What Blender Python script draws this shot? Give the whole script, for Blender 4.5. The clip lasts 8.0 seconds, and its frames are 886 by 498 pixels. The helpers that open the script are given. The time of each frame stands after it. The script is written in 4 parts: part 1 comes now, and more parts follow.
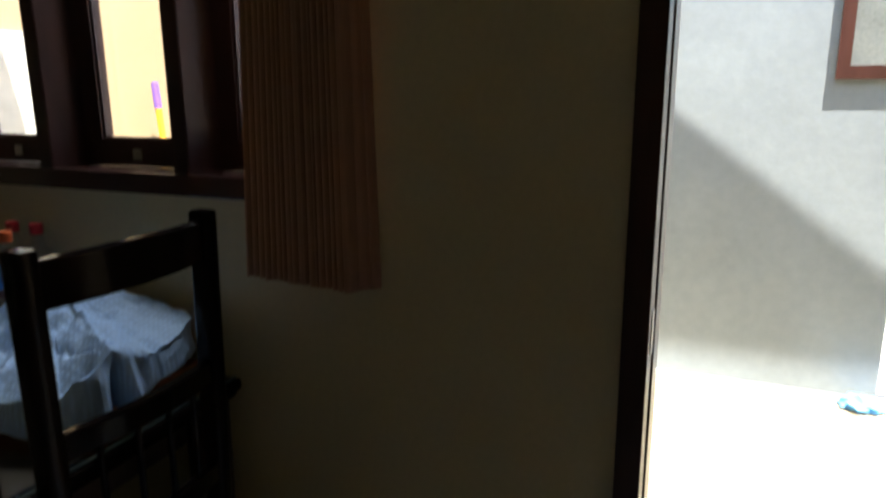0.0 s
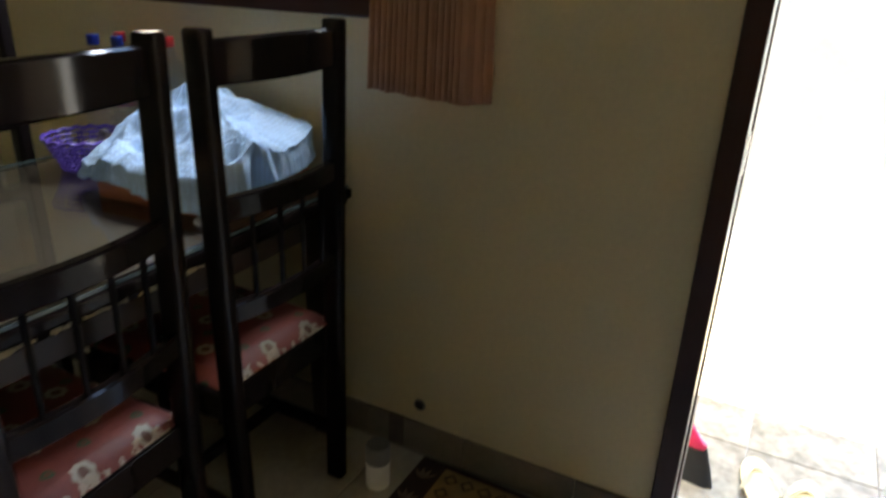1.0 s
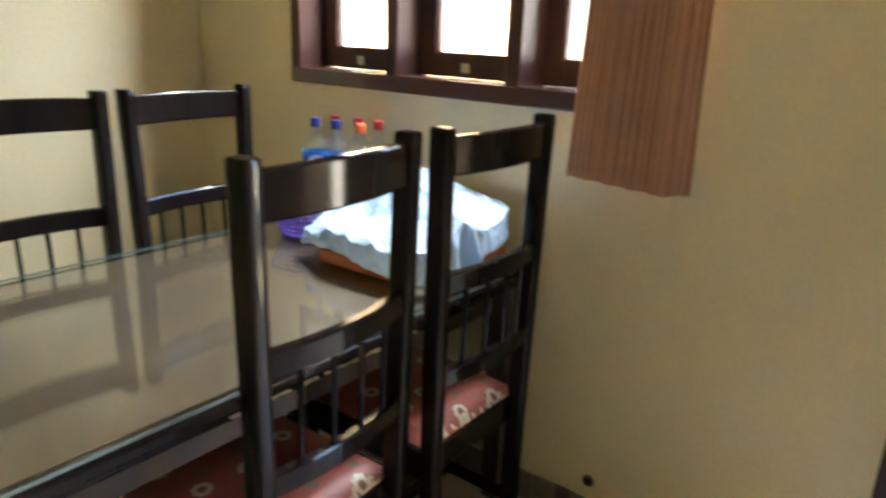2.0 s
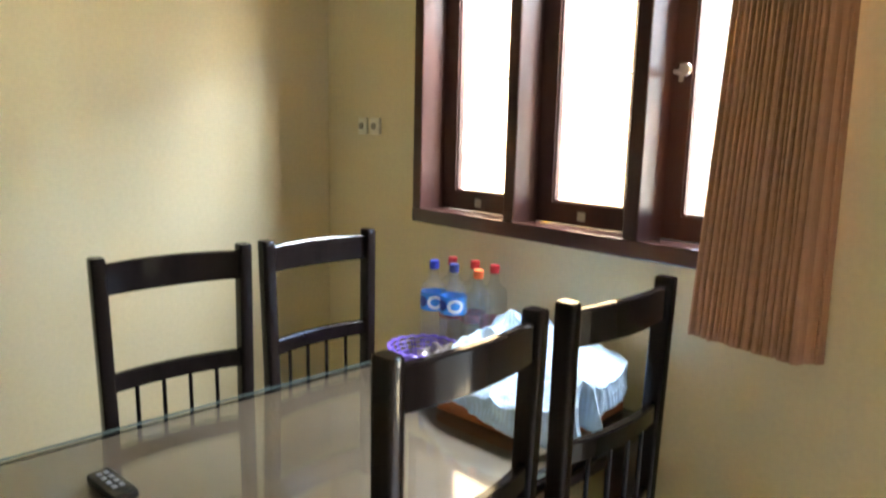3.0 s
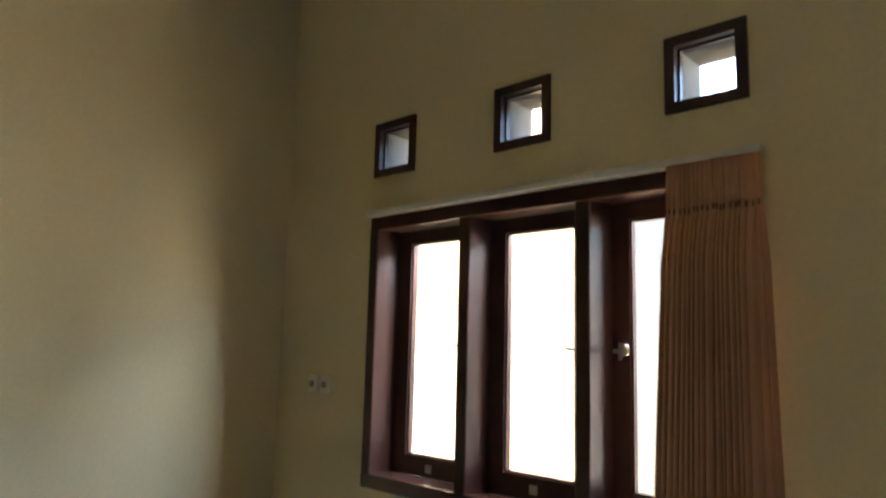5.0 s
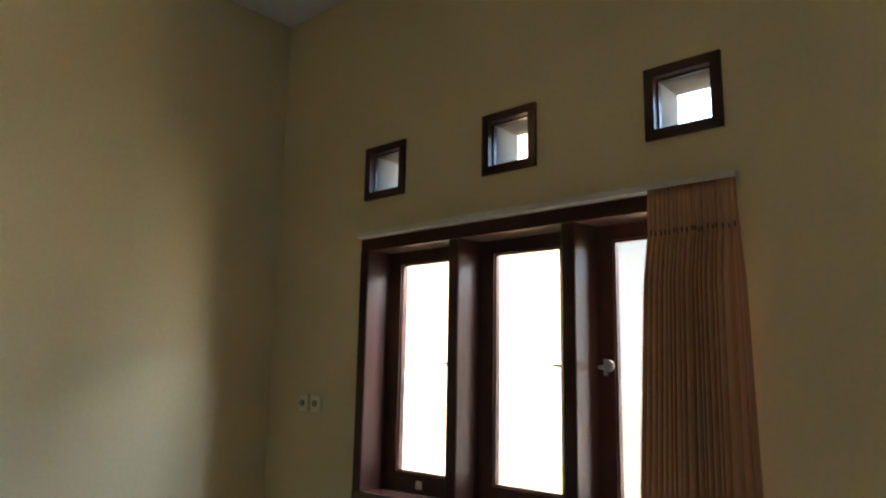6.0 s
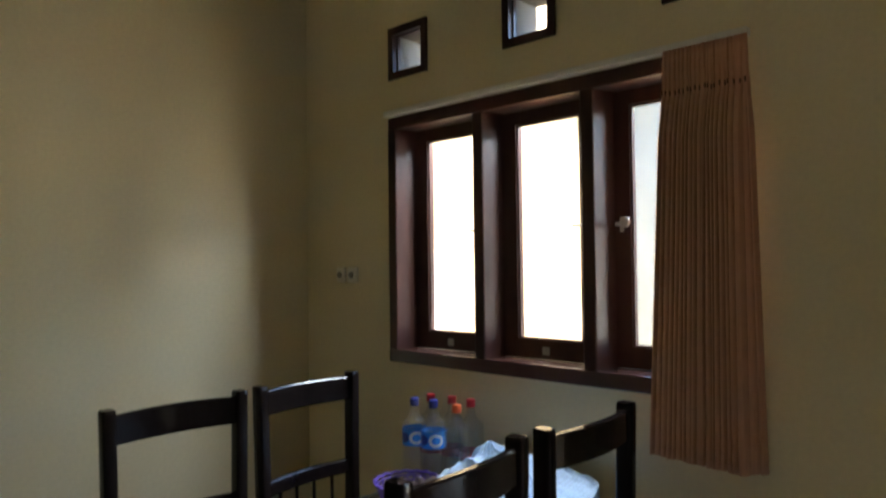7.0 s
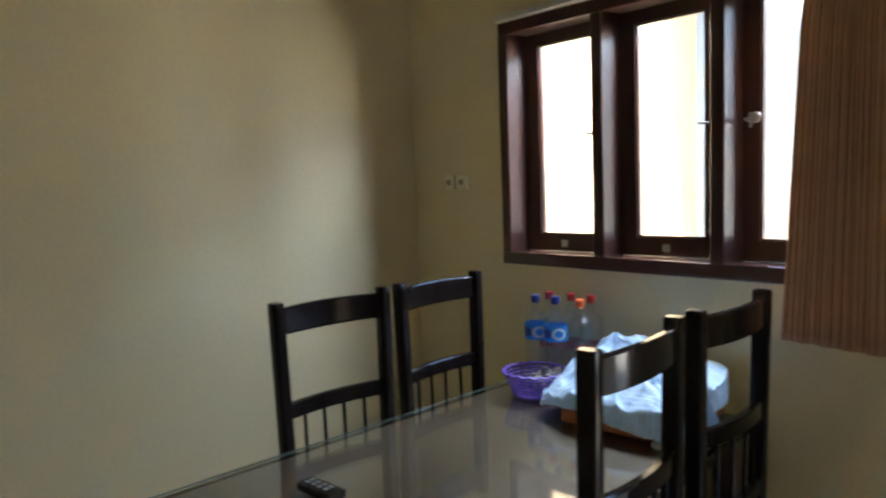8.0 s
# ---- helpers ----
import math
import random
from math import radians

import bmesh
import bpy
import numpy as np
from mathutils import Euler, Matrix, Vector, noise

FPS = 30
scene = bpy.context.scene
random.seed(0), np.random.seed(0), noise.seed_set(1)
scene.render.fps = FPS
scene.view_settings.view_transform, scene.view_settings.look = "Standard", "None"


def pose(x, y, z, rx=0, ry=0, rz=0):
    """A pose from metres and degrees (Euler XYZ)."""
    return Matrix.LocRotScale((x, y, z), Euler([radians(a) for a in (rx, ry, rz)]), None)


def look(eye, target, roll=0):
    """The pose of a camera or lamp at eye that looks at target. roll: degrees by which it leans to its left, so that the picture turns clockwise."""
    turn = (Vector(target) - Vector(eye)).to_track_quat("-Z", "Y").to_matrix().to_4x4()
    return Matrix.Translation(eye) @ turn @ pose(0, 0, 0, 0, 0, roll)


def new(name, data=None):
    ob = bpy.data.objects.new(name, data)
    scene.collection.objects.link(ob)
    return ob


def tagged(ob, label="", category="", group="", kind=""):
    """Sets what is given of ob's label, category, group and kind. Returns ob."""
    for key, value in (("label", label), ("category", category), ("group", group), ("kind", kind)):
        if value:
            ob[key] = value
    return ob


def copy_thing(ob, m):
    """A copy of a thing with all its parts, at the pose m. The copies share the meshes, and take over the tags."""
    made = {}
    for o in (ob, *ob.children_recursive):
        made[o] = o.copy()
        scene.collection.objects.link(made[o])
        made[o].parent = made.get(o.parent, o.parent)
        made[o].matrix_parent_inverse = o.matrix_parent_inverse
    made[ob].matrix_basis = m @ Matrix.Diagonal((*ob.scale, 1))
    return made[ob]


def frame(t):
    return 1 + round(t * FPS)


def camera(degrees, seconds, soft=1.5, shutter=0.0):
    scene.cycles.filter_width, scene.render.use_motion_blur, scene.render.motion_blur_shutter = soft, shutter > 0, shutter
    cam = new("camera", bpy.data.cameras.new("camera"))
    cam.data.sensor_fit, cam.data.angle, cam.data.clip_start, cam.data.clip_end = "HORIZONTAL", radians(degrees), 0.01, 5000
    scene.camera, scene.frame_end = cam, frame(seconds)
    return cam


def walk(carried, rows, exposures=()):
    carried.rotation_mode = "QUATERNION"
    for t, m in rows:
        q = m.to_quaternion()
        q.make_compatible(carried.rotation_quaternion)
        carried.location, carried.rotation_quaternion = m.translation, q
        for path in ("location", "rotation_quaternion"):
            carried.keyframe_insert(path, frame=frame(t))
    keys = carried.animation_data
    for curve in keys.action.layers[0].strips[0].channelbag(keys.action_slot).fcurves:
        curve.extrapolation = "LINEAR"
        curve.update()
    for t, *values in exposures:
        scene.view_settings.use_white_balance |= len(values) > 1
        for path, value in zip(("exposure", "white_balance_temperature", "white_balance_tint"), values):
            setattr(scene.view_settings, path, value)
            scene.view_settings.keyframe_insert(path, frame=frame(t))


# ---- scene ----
cam = camera(65.8, 8.0, soft=2.2, shutter=0.35)
PATH = [
    (0, (-0.553, 0.461, 1.327), (-1.313, 2.257, 0.883), -0.3),
    (0.2, (-0.549, 0.42, 1.302), (-1.322, 2.179, 0.745), 0.5),
    (0.5, (-0.554, 0.366, 1.283), (-1.362, 2.077, 0.636), 1.4),
    (0.8, (-0.556, 0.31, 1.248), (-1.395, 1.989, 0.558), 1.2),
    (1, (-0.577, 0.267, 1.224), (-1.425, 1.91, 0.462), 2.3),
    (1.2, (-0.599, 0.217, 1.217), (-1.447, 1.827, 0.387), 2.1),
    (1.5, (-0.614, 0.182, 1.241), (-1.547, 1.768, 0.459), 1.3),
    (2, (-0.675, 0.104, 1.284), (-1.848, 1.607, 0.679), 2.2),
    (2.2, (-0.685, 0.069, 1.299), (-1.964, 1.498, 0.731), 2.5),
    (3.3, (-0.719, 0.054, 1.473), (-2.174, 1.408, 1.245), 2.1),
    (3.5, (-0.722, 0.042, 1.49), (-2.182, 1.404, 1.36), 2.4),
    (4, (-0.713, 0.04, 1.524), (-2.163, 1.418, 1.538), 2.3),
    (4.5, (-0.715, 0.044, 1.557), (-2.116, 1.464, 1.695), 1.6),
    (5, (-0.689, 0.056, 1.585), (-2.048, 1.497, 1.86), 1.5),
    (5.2, (-0.688, 0.043, 1.598), (-2.018, 1.499, 1.931), 1.4),
    (6.3, (-0.655, -0.044, 1.536), (-1.962, 1.433, 1.867), 1.0),
    (6.5, (-0.643, -0.068, 1.494), (-1.989, 1.392, 1.733), 1.0),
    (7, (-0.602, -0.131, 1.47), (-1.967, 1.331, 1.513), -0.7),
    (7.5, (-0.603, -0.207, 1.423), (-2.003, 1.214, 1.273), -1.9),
    (8, (-0.712, -0.366, 1.42), (-2.174, 0.986, 1.235), -2.1),
]
EXPOSURES = [(0.0, 3.48, 6500, 10), (0.5, 4.35, 6500, 10), (1.0, 5.2, 6500, 10), (1.5, 6.13, 6900, 10), (2.0, 6.86, 6900, 10), (2.3, 7.00, 6900, 10), (3.4, 6.90, 6700, 10), (3.8, 6.62, 6700, 10), (4.5, 5.95, 6550, 10), (5.2, 5.48, 6550, 10), (6.5, 5.36, 6550, 10), (7.0, 5.26, 6450, 10), (7.6, 5.44, 6250, 10), (8.0, 5.78, 6100, 10)]
walk(cam, [(t, look(eye, target, roll)) for t, eye, target, roll in PATH], EXPOSURES)

# ---- world, sun, sky ----
SUN = Vector((0.27, -0.17, 1.0)).normalized()
world = bpy.data.worlds.new("world")
scene.world = world
world.use_nodes = True
wn = world.node_tree.nodes
sky = wn.new("ShaderNodeTexSky")
sky.sky_type, sky.sun_disc = "NISHITA", False
sky.dust_density, sky.air_density = 1.2, 1.0
sky.sun_elevation, sky.sun_rotation = math.asin(SUN.z), math.atan2(SUN.x, SUN.y)
world.node_tree.links.new(sky.outputs[0], wn["Background"].inputs[0])
wn["Background"].inputs[1].default_value = 0.08
sun = new("sun", bpy.data.lights.new("sun", "SUN"))
sun.data.energy, sun.data.angle, sun.data.color = 3.0, radians(0.5), (1.0, 0.95, 0.87)
sun.matrix_world = look(SUN * 20, (0, 0, 0))

# the sky's light falling steeply in at the window
daylight = new("window_daylight", bpy.data.lights.new("window_daylight", "AREA"))
daylight.data.shape, daylight.data.size, daylight.data.size_y = "RECTANGLE", 1.15, 0.16
daylight.data.energy, daylight.data.color = 1.75, (0.84, 0.92, 1.0)
daylight.matrix_world = look((-1.85, 1.86, 2.06), (-1.82, 1.38, 0.92))

# ---- materials ----


def material(name, color, rough=0.5, metal=0.0, coat=0.0, vary=0.08, scale=3.0, grain=60.0, bump=0.1, stretch=(1, 1, 1), second=None, depth=0.002, per_piece=0.0, spec=0.5):
    """A surface with variation at two scales and a fine relief, in object coordinates."""
    mat = bpy.data.materials.new(name)
    mat.use_nodes = True
    nt = mat.node_tree
    nodes, links = nt.nodes, nt.links
    b = nodes["Principled BSDF"]
    b.inputs["Metallic"].default_value = metal
    b.inputs["Coat Weight"].default_value = coat
    b.inputs["Coat Roughness"].default_value = 0.08
    b.inputs["Specular IOR Level"].default_value = spec
    tc = nodes.new("ShaderNodeTexCoord")
    mp = nodes.new("ShaderNodeMapping")
    mp.inputs["Scale"].default_value = stretch
    links.new(tc.outputs["Object"], mp.inputs["Vector"])
    big, fine = nodes.new("ShaderNodeTexNoise"), nodes.new("ShaderNodeTexNoise")
    big.inputs["Scale"].default_value, fine.inputs["Scale"].default_value = scale, grain
    big.inputs["Detail"].default_value, fine.inputs["Detail"].default_value = 3, 4
    for n in (big, fine):
        links.new(mp.outputs[0], n.inputs["Vector"])
    add = nodes.new("ShaderNodeMath")
    add.operation = "MULTIPLY_ADD"
    links.new(fine.outputs["Fac"], add.inputs[0])
    add.inputs[1].default_value = 0.45
    links.new(big.outputs["Fac"], add.inputs[2])
    ramp = nodes.new("ShaderNodeValToRGB")
    dark = [max(0, c * (1 - 2 * vary)) for c in color]
    light = [min(1, c * (1 + 2 * vary)) for c in (second or color)]
    ramp.color_ramp.elements[0].position, ramp.color_ramp.elements[1].position = 0.45, 1.0
    ramp.color_ramp.elements[0].color, ramp.color_ramp.elements[1].color = (*dark, 1), (*light, 1)
    links.new(add.outputs[0], ramp.inputs[0])
    out = ramp.outputs[0]
    if per_piece:
        info, hsv, m = nodes.new("ShaderNodeObjectInfo"), nodes.new("ShaderNodeHueSaturation"), nodes.new("ShaderNodeMapRange")
        m.inputs[3].default_value, m.inputs[4].default_value = 1 - per_piece, 1 + per_piece
        links.new(info.outputs["Random"], m.inputs[0])
        links.new(m.outputs[0], hsv.inputs["Value"])
        links.new(out, hsv.inputs["Color"])
        out = hsv.outputs[0]
    links.new(out, b.inputs["Base Color"])
    rr = nodes.new("ShaderNodeMapRange")
    rr.inputs[3].default_value, rr.inputs[4].default_value = max(0.02, rough * 0.8), min(1, rough * 1.2)
    links.new(big.outputs["Fac"], rr.inputs[0])
    links.new(rr.outputs[0], b.inputs["Roughness"])
    if bump:
        bp = nodes.new("ShaderNodeBump")
        bp.inputs["Strength"].default_value, bp.inputs["Distance"].default_value = bump, depth
        links.new(add.outputs[0], bp.inputs["Height"])
        links.new(bp.outputs[0], b.inputs["Normal"])
    return mat


def clear(name, tint=(1, 1, 1), ior=1.5, rough=0.02, haze=0.0):
    """A thin clear pane: what is behind it shows through, and its gloss follows the Fresnel law."""
    mat = bpy.data.materials.new(name)
    mat.use_nodes = True
    nodes, links = mat.node_tree.nodes, mat.node_tree.links
    nodes.remove(nodes["Principled BSDF"])
    tr, gl, mix, lw, pw, fr = (nodes.new("ShaderNode" + k) for k in ("BsdfTransparent", "BsdfGlossy", "MixShader", "LayerWeight", "Math", "Math"))
    tr.inputs[0].default_value = (*tint, 1)
    gl.inputs["Roughness"].default_value = rough
    r0 = ((ior - 1) / (ior + 1)) ** 2
    lw.inputs["Blend"].default_value = 0.5
    pw.operation, fr.operation = "POWER", "MULTIPLY_ADD"
    pw.inputs[1].default_value = 4.5
    links.new(lw.outputs["Facing"], pw.inputs[0])
    links.new(pw.outputs[0], fr.inputs[0])
    fr.inputs[1].default_value, fr.inputs[2].default_value = 1 - r0, r0
    links.new(fr.outputs[0], mix.inputs[0])
    links.new(tr.outputs[0], mix.inputs[1])
    links.new(gl.outputs[0], mix.inputs[2])
    last = mix
    if haze:
        df, m2 = nodes.new("ShaderNodeBsdfDiffuse"), nodes.new("ShaderNodeMixShader")
        df.inputs[0].default_value = (0.8, 0.8, 0.8, 1)
        m2.inputs[0].default_value = haze
        links.new(mix.outputs[0], m2.inputs[1])
        links.new(df.outputs[0], m2.inputs[2])
        last = m2
    links.new(last.outputs[0], nodes["Material Output"].inputs[0])
    return mat


WALL = material("cream_wall_paint", (0.63, 0.535, 0.325), 0.55, vary=0.045, scale=0.9, grain=70, bump=0.15)
CEIL = material("ceiling_paint", (0.74, 0.73, 0.70), 0.8, vary=0.03, grain=80)
TILE = material("floor_tile_glaze", (0.42, 0.375, 0.30), 0.22, vary=0.12, scale=5, grain=45, bump=0.03, per_piece=0.08)
GROUT = material("grout", (0.22, 0.20, 0.17), 0.9, vary=0.1)
SKIRT = material("skirting_tile_glaze", (0.205, 0.170, 0.130), 0.42, vary=0.14, scale=7, grain=40, bump=0.04, per_piece=0.1)
FRAME = material("mahogany_varnish", (0.054, 0.022, 0.017), 0.34, coat=0.0, spec=0.26, vary=0.25, scale=6, grain=30, stretch=(1, 1, 0.15), bump=0.12)
SILL = material("mahogany_sill_varnish", (0.054, 0.022, 0.017), 0.22, coat=0.2, spec=0.5, vary=0.25, scale=6, grain=30, stretch=(0.15, 1, 1), bump=0.1)
FRAME_H = material("mahogany_varnish_level", (0.050, 0.020, 0.015), 0.42, coat=0.0, spec=0.14, vary=0.25, scale=6, grain=30, stretch=(0.15, 1, 1), bump=0.12)
EBONY = material("black_brown_lacquer", (0.013, 0.009, 0.008), 0.11, coat=0.0, spec=0.14, vary=0.25, scale=8, grain=40, stretch=(1, 1, 0.2), bump=0.04)
TOPWOOD = material("table_top_veneer", (0.105, 0.075, 0.048), 0.4, vary=0.15, scale=4, grain=30, stretch=(1, 0.12, 1), bump=0.08)
BAREWOOD = material("pale_bare_wood", (0.46, 0.38, 0.24), 0.6, vary=0.2, scale=20, grain=60, bump=0.2)
LEGWOOD = material("table_leg_stain", (0.045, 0.026, 0.017), 0.35, vary=0.2, scale=6, grain=40, stretch=(1, 1, 0.2), bump=0.1)
CURTAIN = material("brown_curtain_cloth", (0.42, 0.212, 0.122), 0.85, vary=0.12, scale=4, grain=220, stretch=(1, 1, 0.1), bump=0.25)
THREAD = material("dark_brown_thread", (0.17, 0.085, 0.052), 0.9, vary=0.2)
RAIL = material("pale_curtain_rail", (0.58, 0.56, 0.50), 0.45, vary=0.08)
GLASS = clear("window_glass")
SHEET = clear("table_glass", (0.96, 0.97, 0.96), 1.52, 0.015)
EDGE = material("table_glass_edge", (0.12, 0.16, 0.15), 0.12, vary=0.1, bump=0)
PET = clear("clear_bottle", (0.95, 0.96, 0.97), 1.6, 0.03, haze=0.03)
# strike plate metal: the pale colour stands in for its bright reflection
PLATE = material("pale_sheen_plate", (0.55, 0.52, 0.45), 0.4, metal=0.2, vary=0.1, grain=120)
STEEL = material("brushed_metal", (0.48, 0.46, 0.42), 0.35, metal=1.0, vary=0.06, grain=120)
SOCKET = material("ivory_plastic", (0.72, 0.67, 0.53), 0.4, vary=0.04)
DARK_METAL = material("dark_metal", (0.10, 0.095, 0.09), 0.45, metal=0.6, vary=0.1, grain=120)
# darker than the side reveals: the shade under the lintel is in its colour
LINTEL = material("shade_brown_lintel", (0.060, 0.050, 0.042), 0.9, vary=0.15, scale=8, grain=50, bump=0.3)
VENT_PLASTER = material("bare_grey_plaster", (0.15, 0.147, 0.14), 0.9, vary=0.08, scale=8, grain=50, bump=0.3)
GREY = material("grey_plastic", (0.16, 0.16, 0.16), 0.45, vary=0.1)
INSET = material("socket_inset", (0.27, 0.24, 0.19), 0.5, vary=0.1)
DARK = material("dark_recess", (0.015, 0.013, 0.012), 0.8, vary=0.1)
BLUE = material("blue_cap_plastic", (0.012, 0.024, 0.17), 0.35, vary=0.06)
RED = material("red_cap_plastic", (0.45, 0.02, 0.03), 0.35, vary=0.06)
ORANGE = material("orange_cap_plastic", (0.75, 0.14, 0.04), 0.35, vary=0.06)
LABELB = material("blue_paper_label", (0.02, 0.25, 0.78), 0.4, vary=0.15, scale=20)
LABELR = material("red_paper_label", (0.36, 0.07, 0.08), 0.4, vary=0.4, scale=60)
NAVY = material("navy_label_print", (0.012, 0.05, 0.30), 0.4, vary=0.1)
LABELW = material("white_label_print", (0.78, 0.82, 0.86), 0.4, vary=0.05)
PURPLE = material("purple_plastic", (0.11, 0.06, 0.32), 0.4, vary=0.12)
TRAYWOOD = material("orange_tray_varnish", (0.42, 0.12, 0.03), 0.3, coat=0.3, vary=0.2, scale=6, grain=40, stretch=(0.2, 1, 1))
CLOTH = material("pale_blue_cloth", (0.48, 0.66, 0.88), 0.7, vary=0.06, scale=9, grain=180, bump=0.3)


def waffle(mat, size):
    """Weave small square cells into a cloth."""
    nodes, links = mat.node_tree.nodes, mat.node_tree.links
    b = nodes["Principled BSDF"]
    tc = nodes.new("ShaderNodeTexCoord")
    waves = []
    for axis in ("X", "Y"):
        w = nodes.new("ShaderNodeTexWave")
        w.bands_direction = axis
        w.inputs["Scale"].default_value = 2 * math.pi / (20 * size)
        w.inputs["Distortion"].default_value = 0.6
        w.inputs["Detail Scale"].default_value = 0.3
        links.new(tc.outputs["Object"], w.inputs["Vector"])
        waves.append(w)
    top = nodes.new("ShaderNodeMath")
    top.operation = "MULTIPLY"
    links.new(waves[0].outputs["Fac"], top.inputs[0])
    links.new(waves[1].outputs["Fac"], top.inputs[1])
    bp = nodes.new("ShaderNodeBump")
    bp.inputs["Strength"].default_value, bp.inputs["Distance"].default_value = 0.5, 0.0015
    links.new(top.outputs[0], bp.inputs["Height"])
    links.new(b.inputs["Normal"].links[0].from_socket, bp.inputs["Normal"])
    links.new(bp.outputs[0], b.inputs["Normal"])
    # the colour also darkens in the cell hollows, painting in their shade
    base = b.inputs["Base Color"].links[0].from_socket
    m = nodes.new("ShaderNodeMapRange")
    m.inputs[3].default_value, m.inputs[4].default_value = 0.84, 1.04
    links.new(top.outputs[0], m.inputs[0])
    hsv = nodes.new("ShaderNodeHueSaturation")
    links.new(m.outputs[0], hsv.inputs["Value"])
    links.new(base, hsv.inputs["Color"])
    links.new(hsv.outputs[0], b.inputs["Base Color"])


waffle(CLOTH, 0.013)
WRAP = material("clear_wrapper_film", (0.24, 0.21, 0.19), 0.2, vary=0.4, scale=45, grain=90, bump=0.3)
WHITE = material("white_plastic", (0.74, 0.74, 0.71), 0.4, vary=0.05)
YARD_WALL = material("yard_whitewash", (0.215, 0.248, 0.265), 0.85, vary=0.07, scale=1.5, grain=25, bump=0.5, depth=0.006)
YARD_BEIGE = material("yard_beige_paint", (0.345, 0.258, 0.148), 0.85, vary=0.05, scale=1.5, grain=40, bump=0.3)
YARD_PALE = material("yard_pale_patch", (0.56, 0.53, 0.46), 0.85, vary=0.09, scale=8, grain=40, bump=0.4)
YARD_TILE = material("yard_tile", (0.20, 0.160, 0.096), 0.6, vary=0.22, scale=9, grain=35, second=(0.27, 0.237, 0.165), bump=0.15, per_piece=0.06)
EARTH = material("concrete_ground", (0.33, 0.31, 0.26), 0.9, vary=0.15, scale=1.0)
ROOF = material("corrugated_sheet", (0.35, 0.34, 0.33), 0.6, vary=0.1)
PINK = material("pink_plastic", (0.60, 0.03, 0.10), 0.35, vary=0.08)
BRISTLE = material("black_bristle", (0.02, 0.02, 0.022), 0.6, vary=0.2)
YELLOW = material("yellow_stick_paint", (0.75, 0.36, 0.02), 0.4, vary=0.08)
LILAC = material("violet_grip", (0.16, 0.08, 0.42), 0.5, vary=0.08)
SANDAL = material("pale_sandal_foam", (0.62, 0.52, 0.30), 0.7, vary=0.12, scale=20)
SANDAL_SIDE = material("dark_sandal_sole", (0.05, 0.045, 0.04), 0.7, vary=0.1)
BAG = material("blue_plastic_bag", (0.12, 0.38, 0.70), 0.3, vary=0.15, scale=20)
BLACK = material("black_plastic", (0.012, 0.012, 0.013), 0.25, vary=0.1)


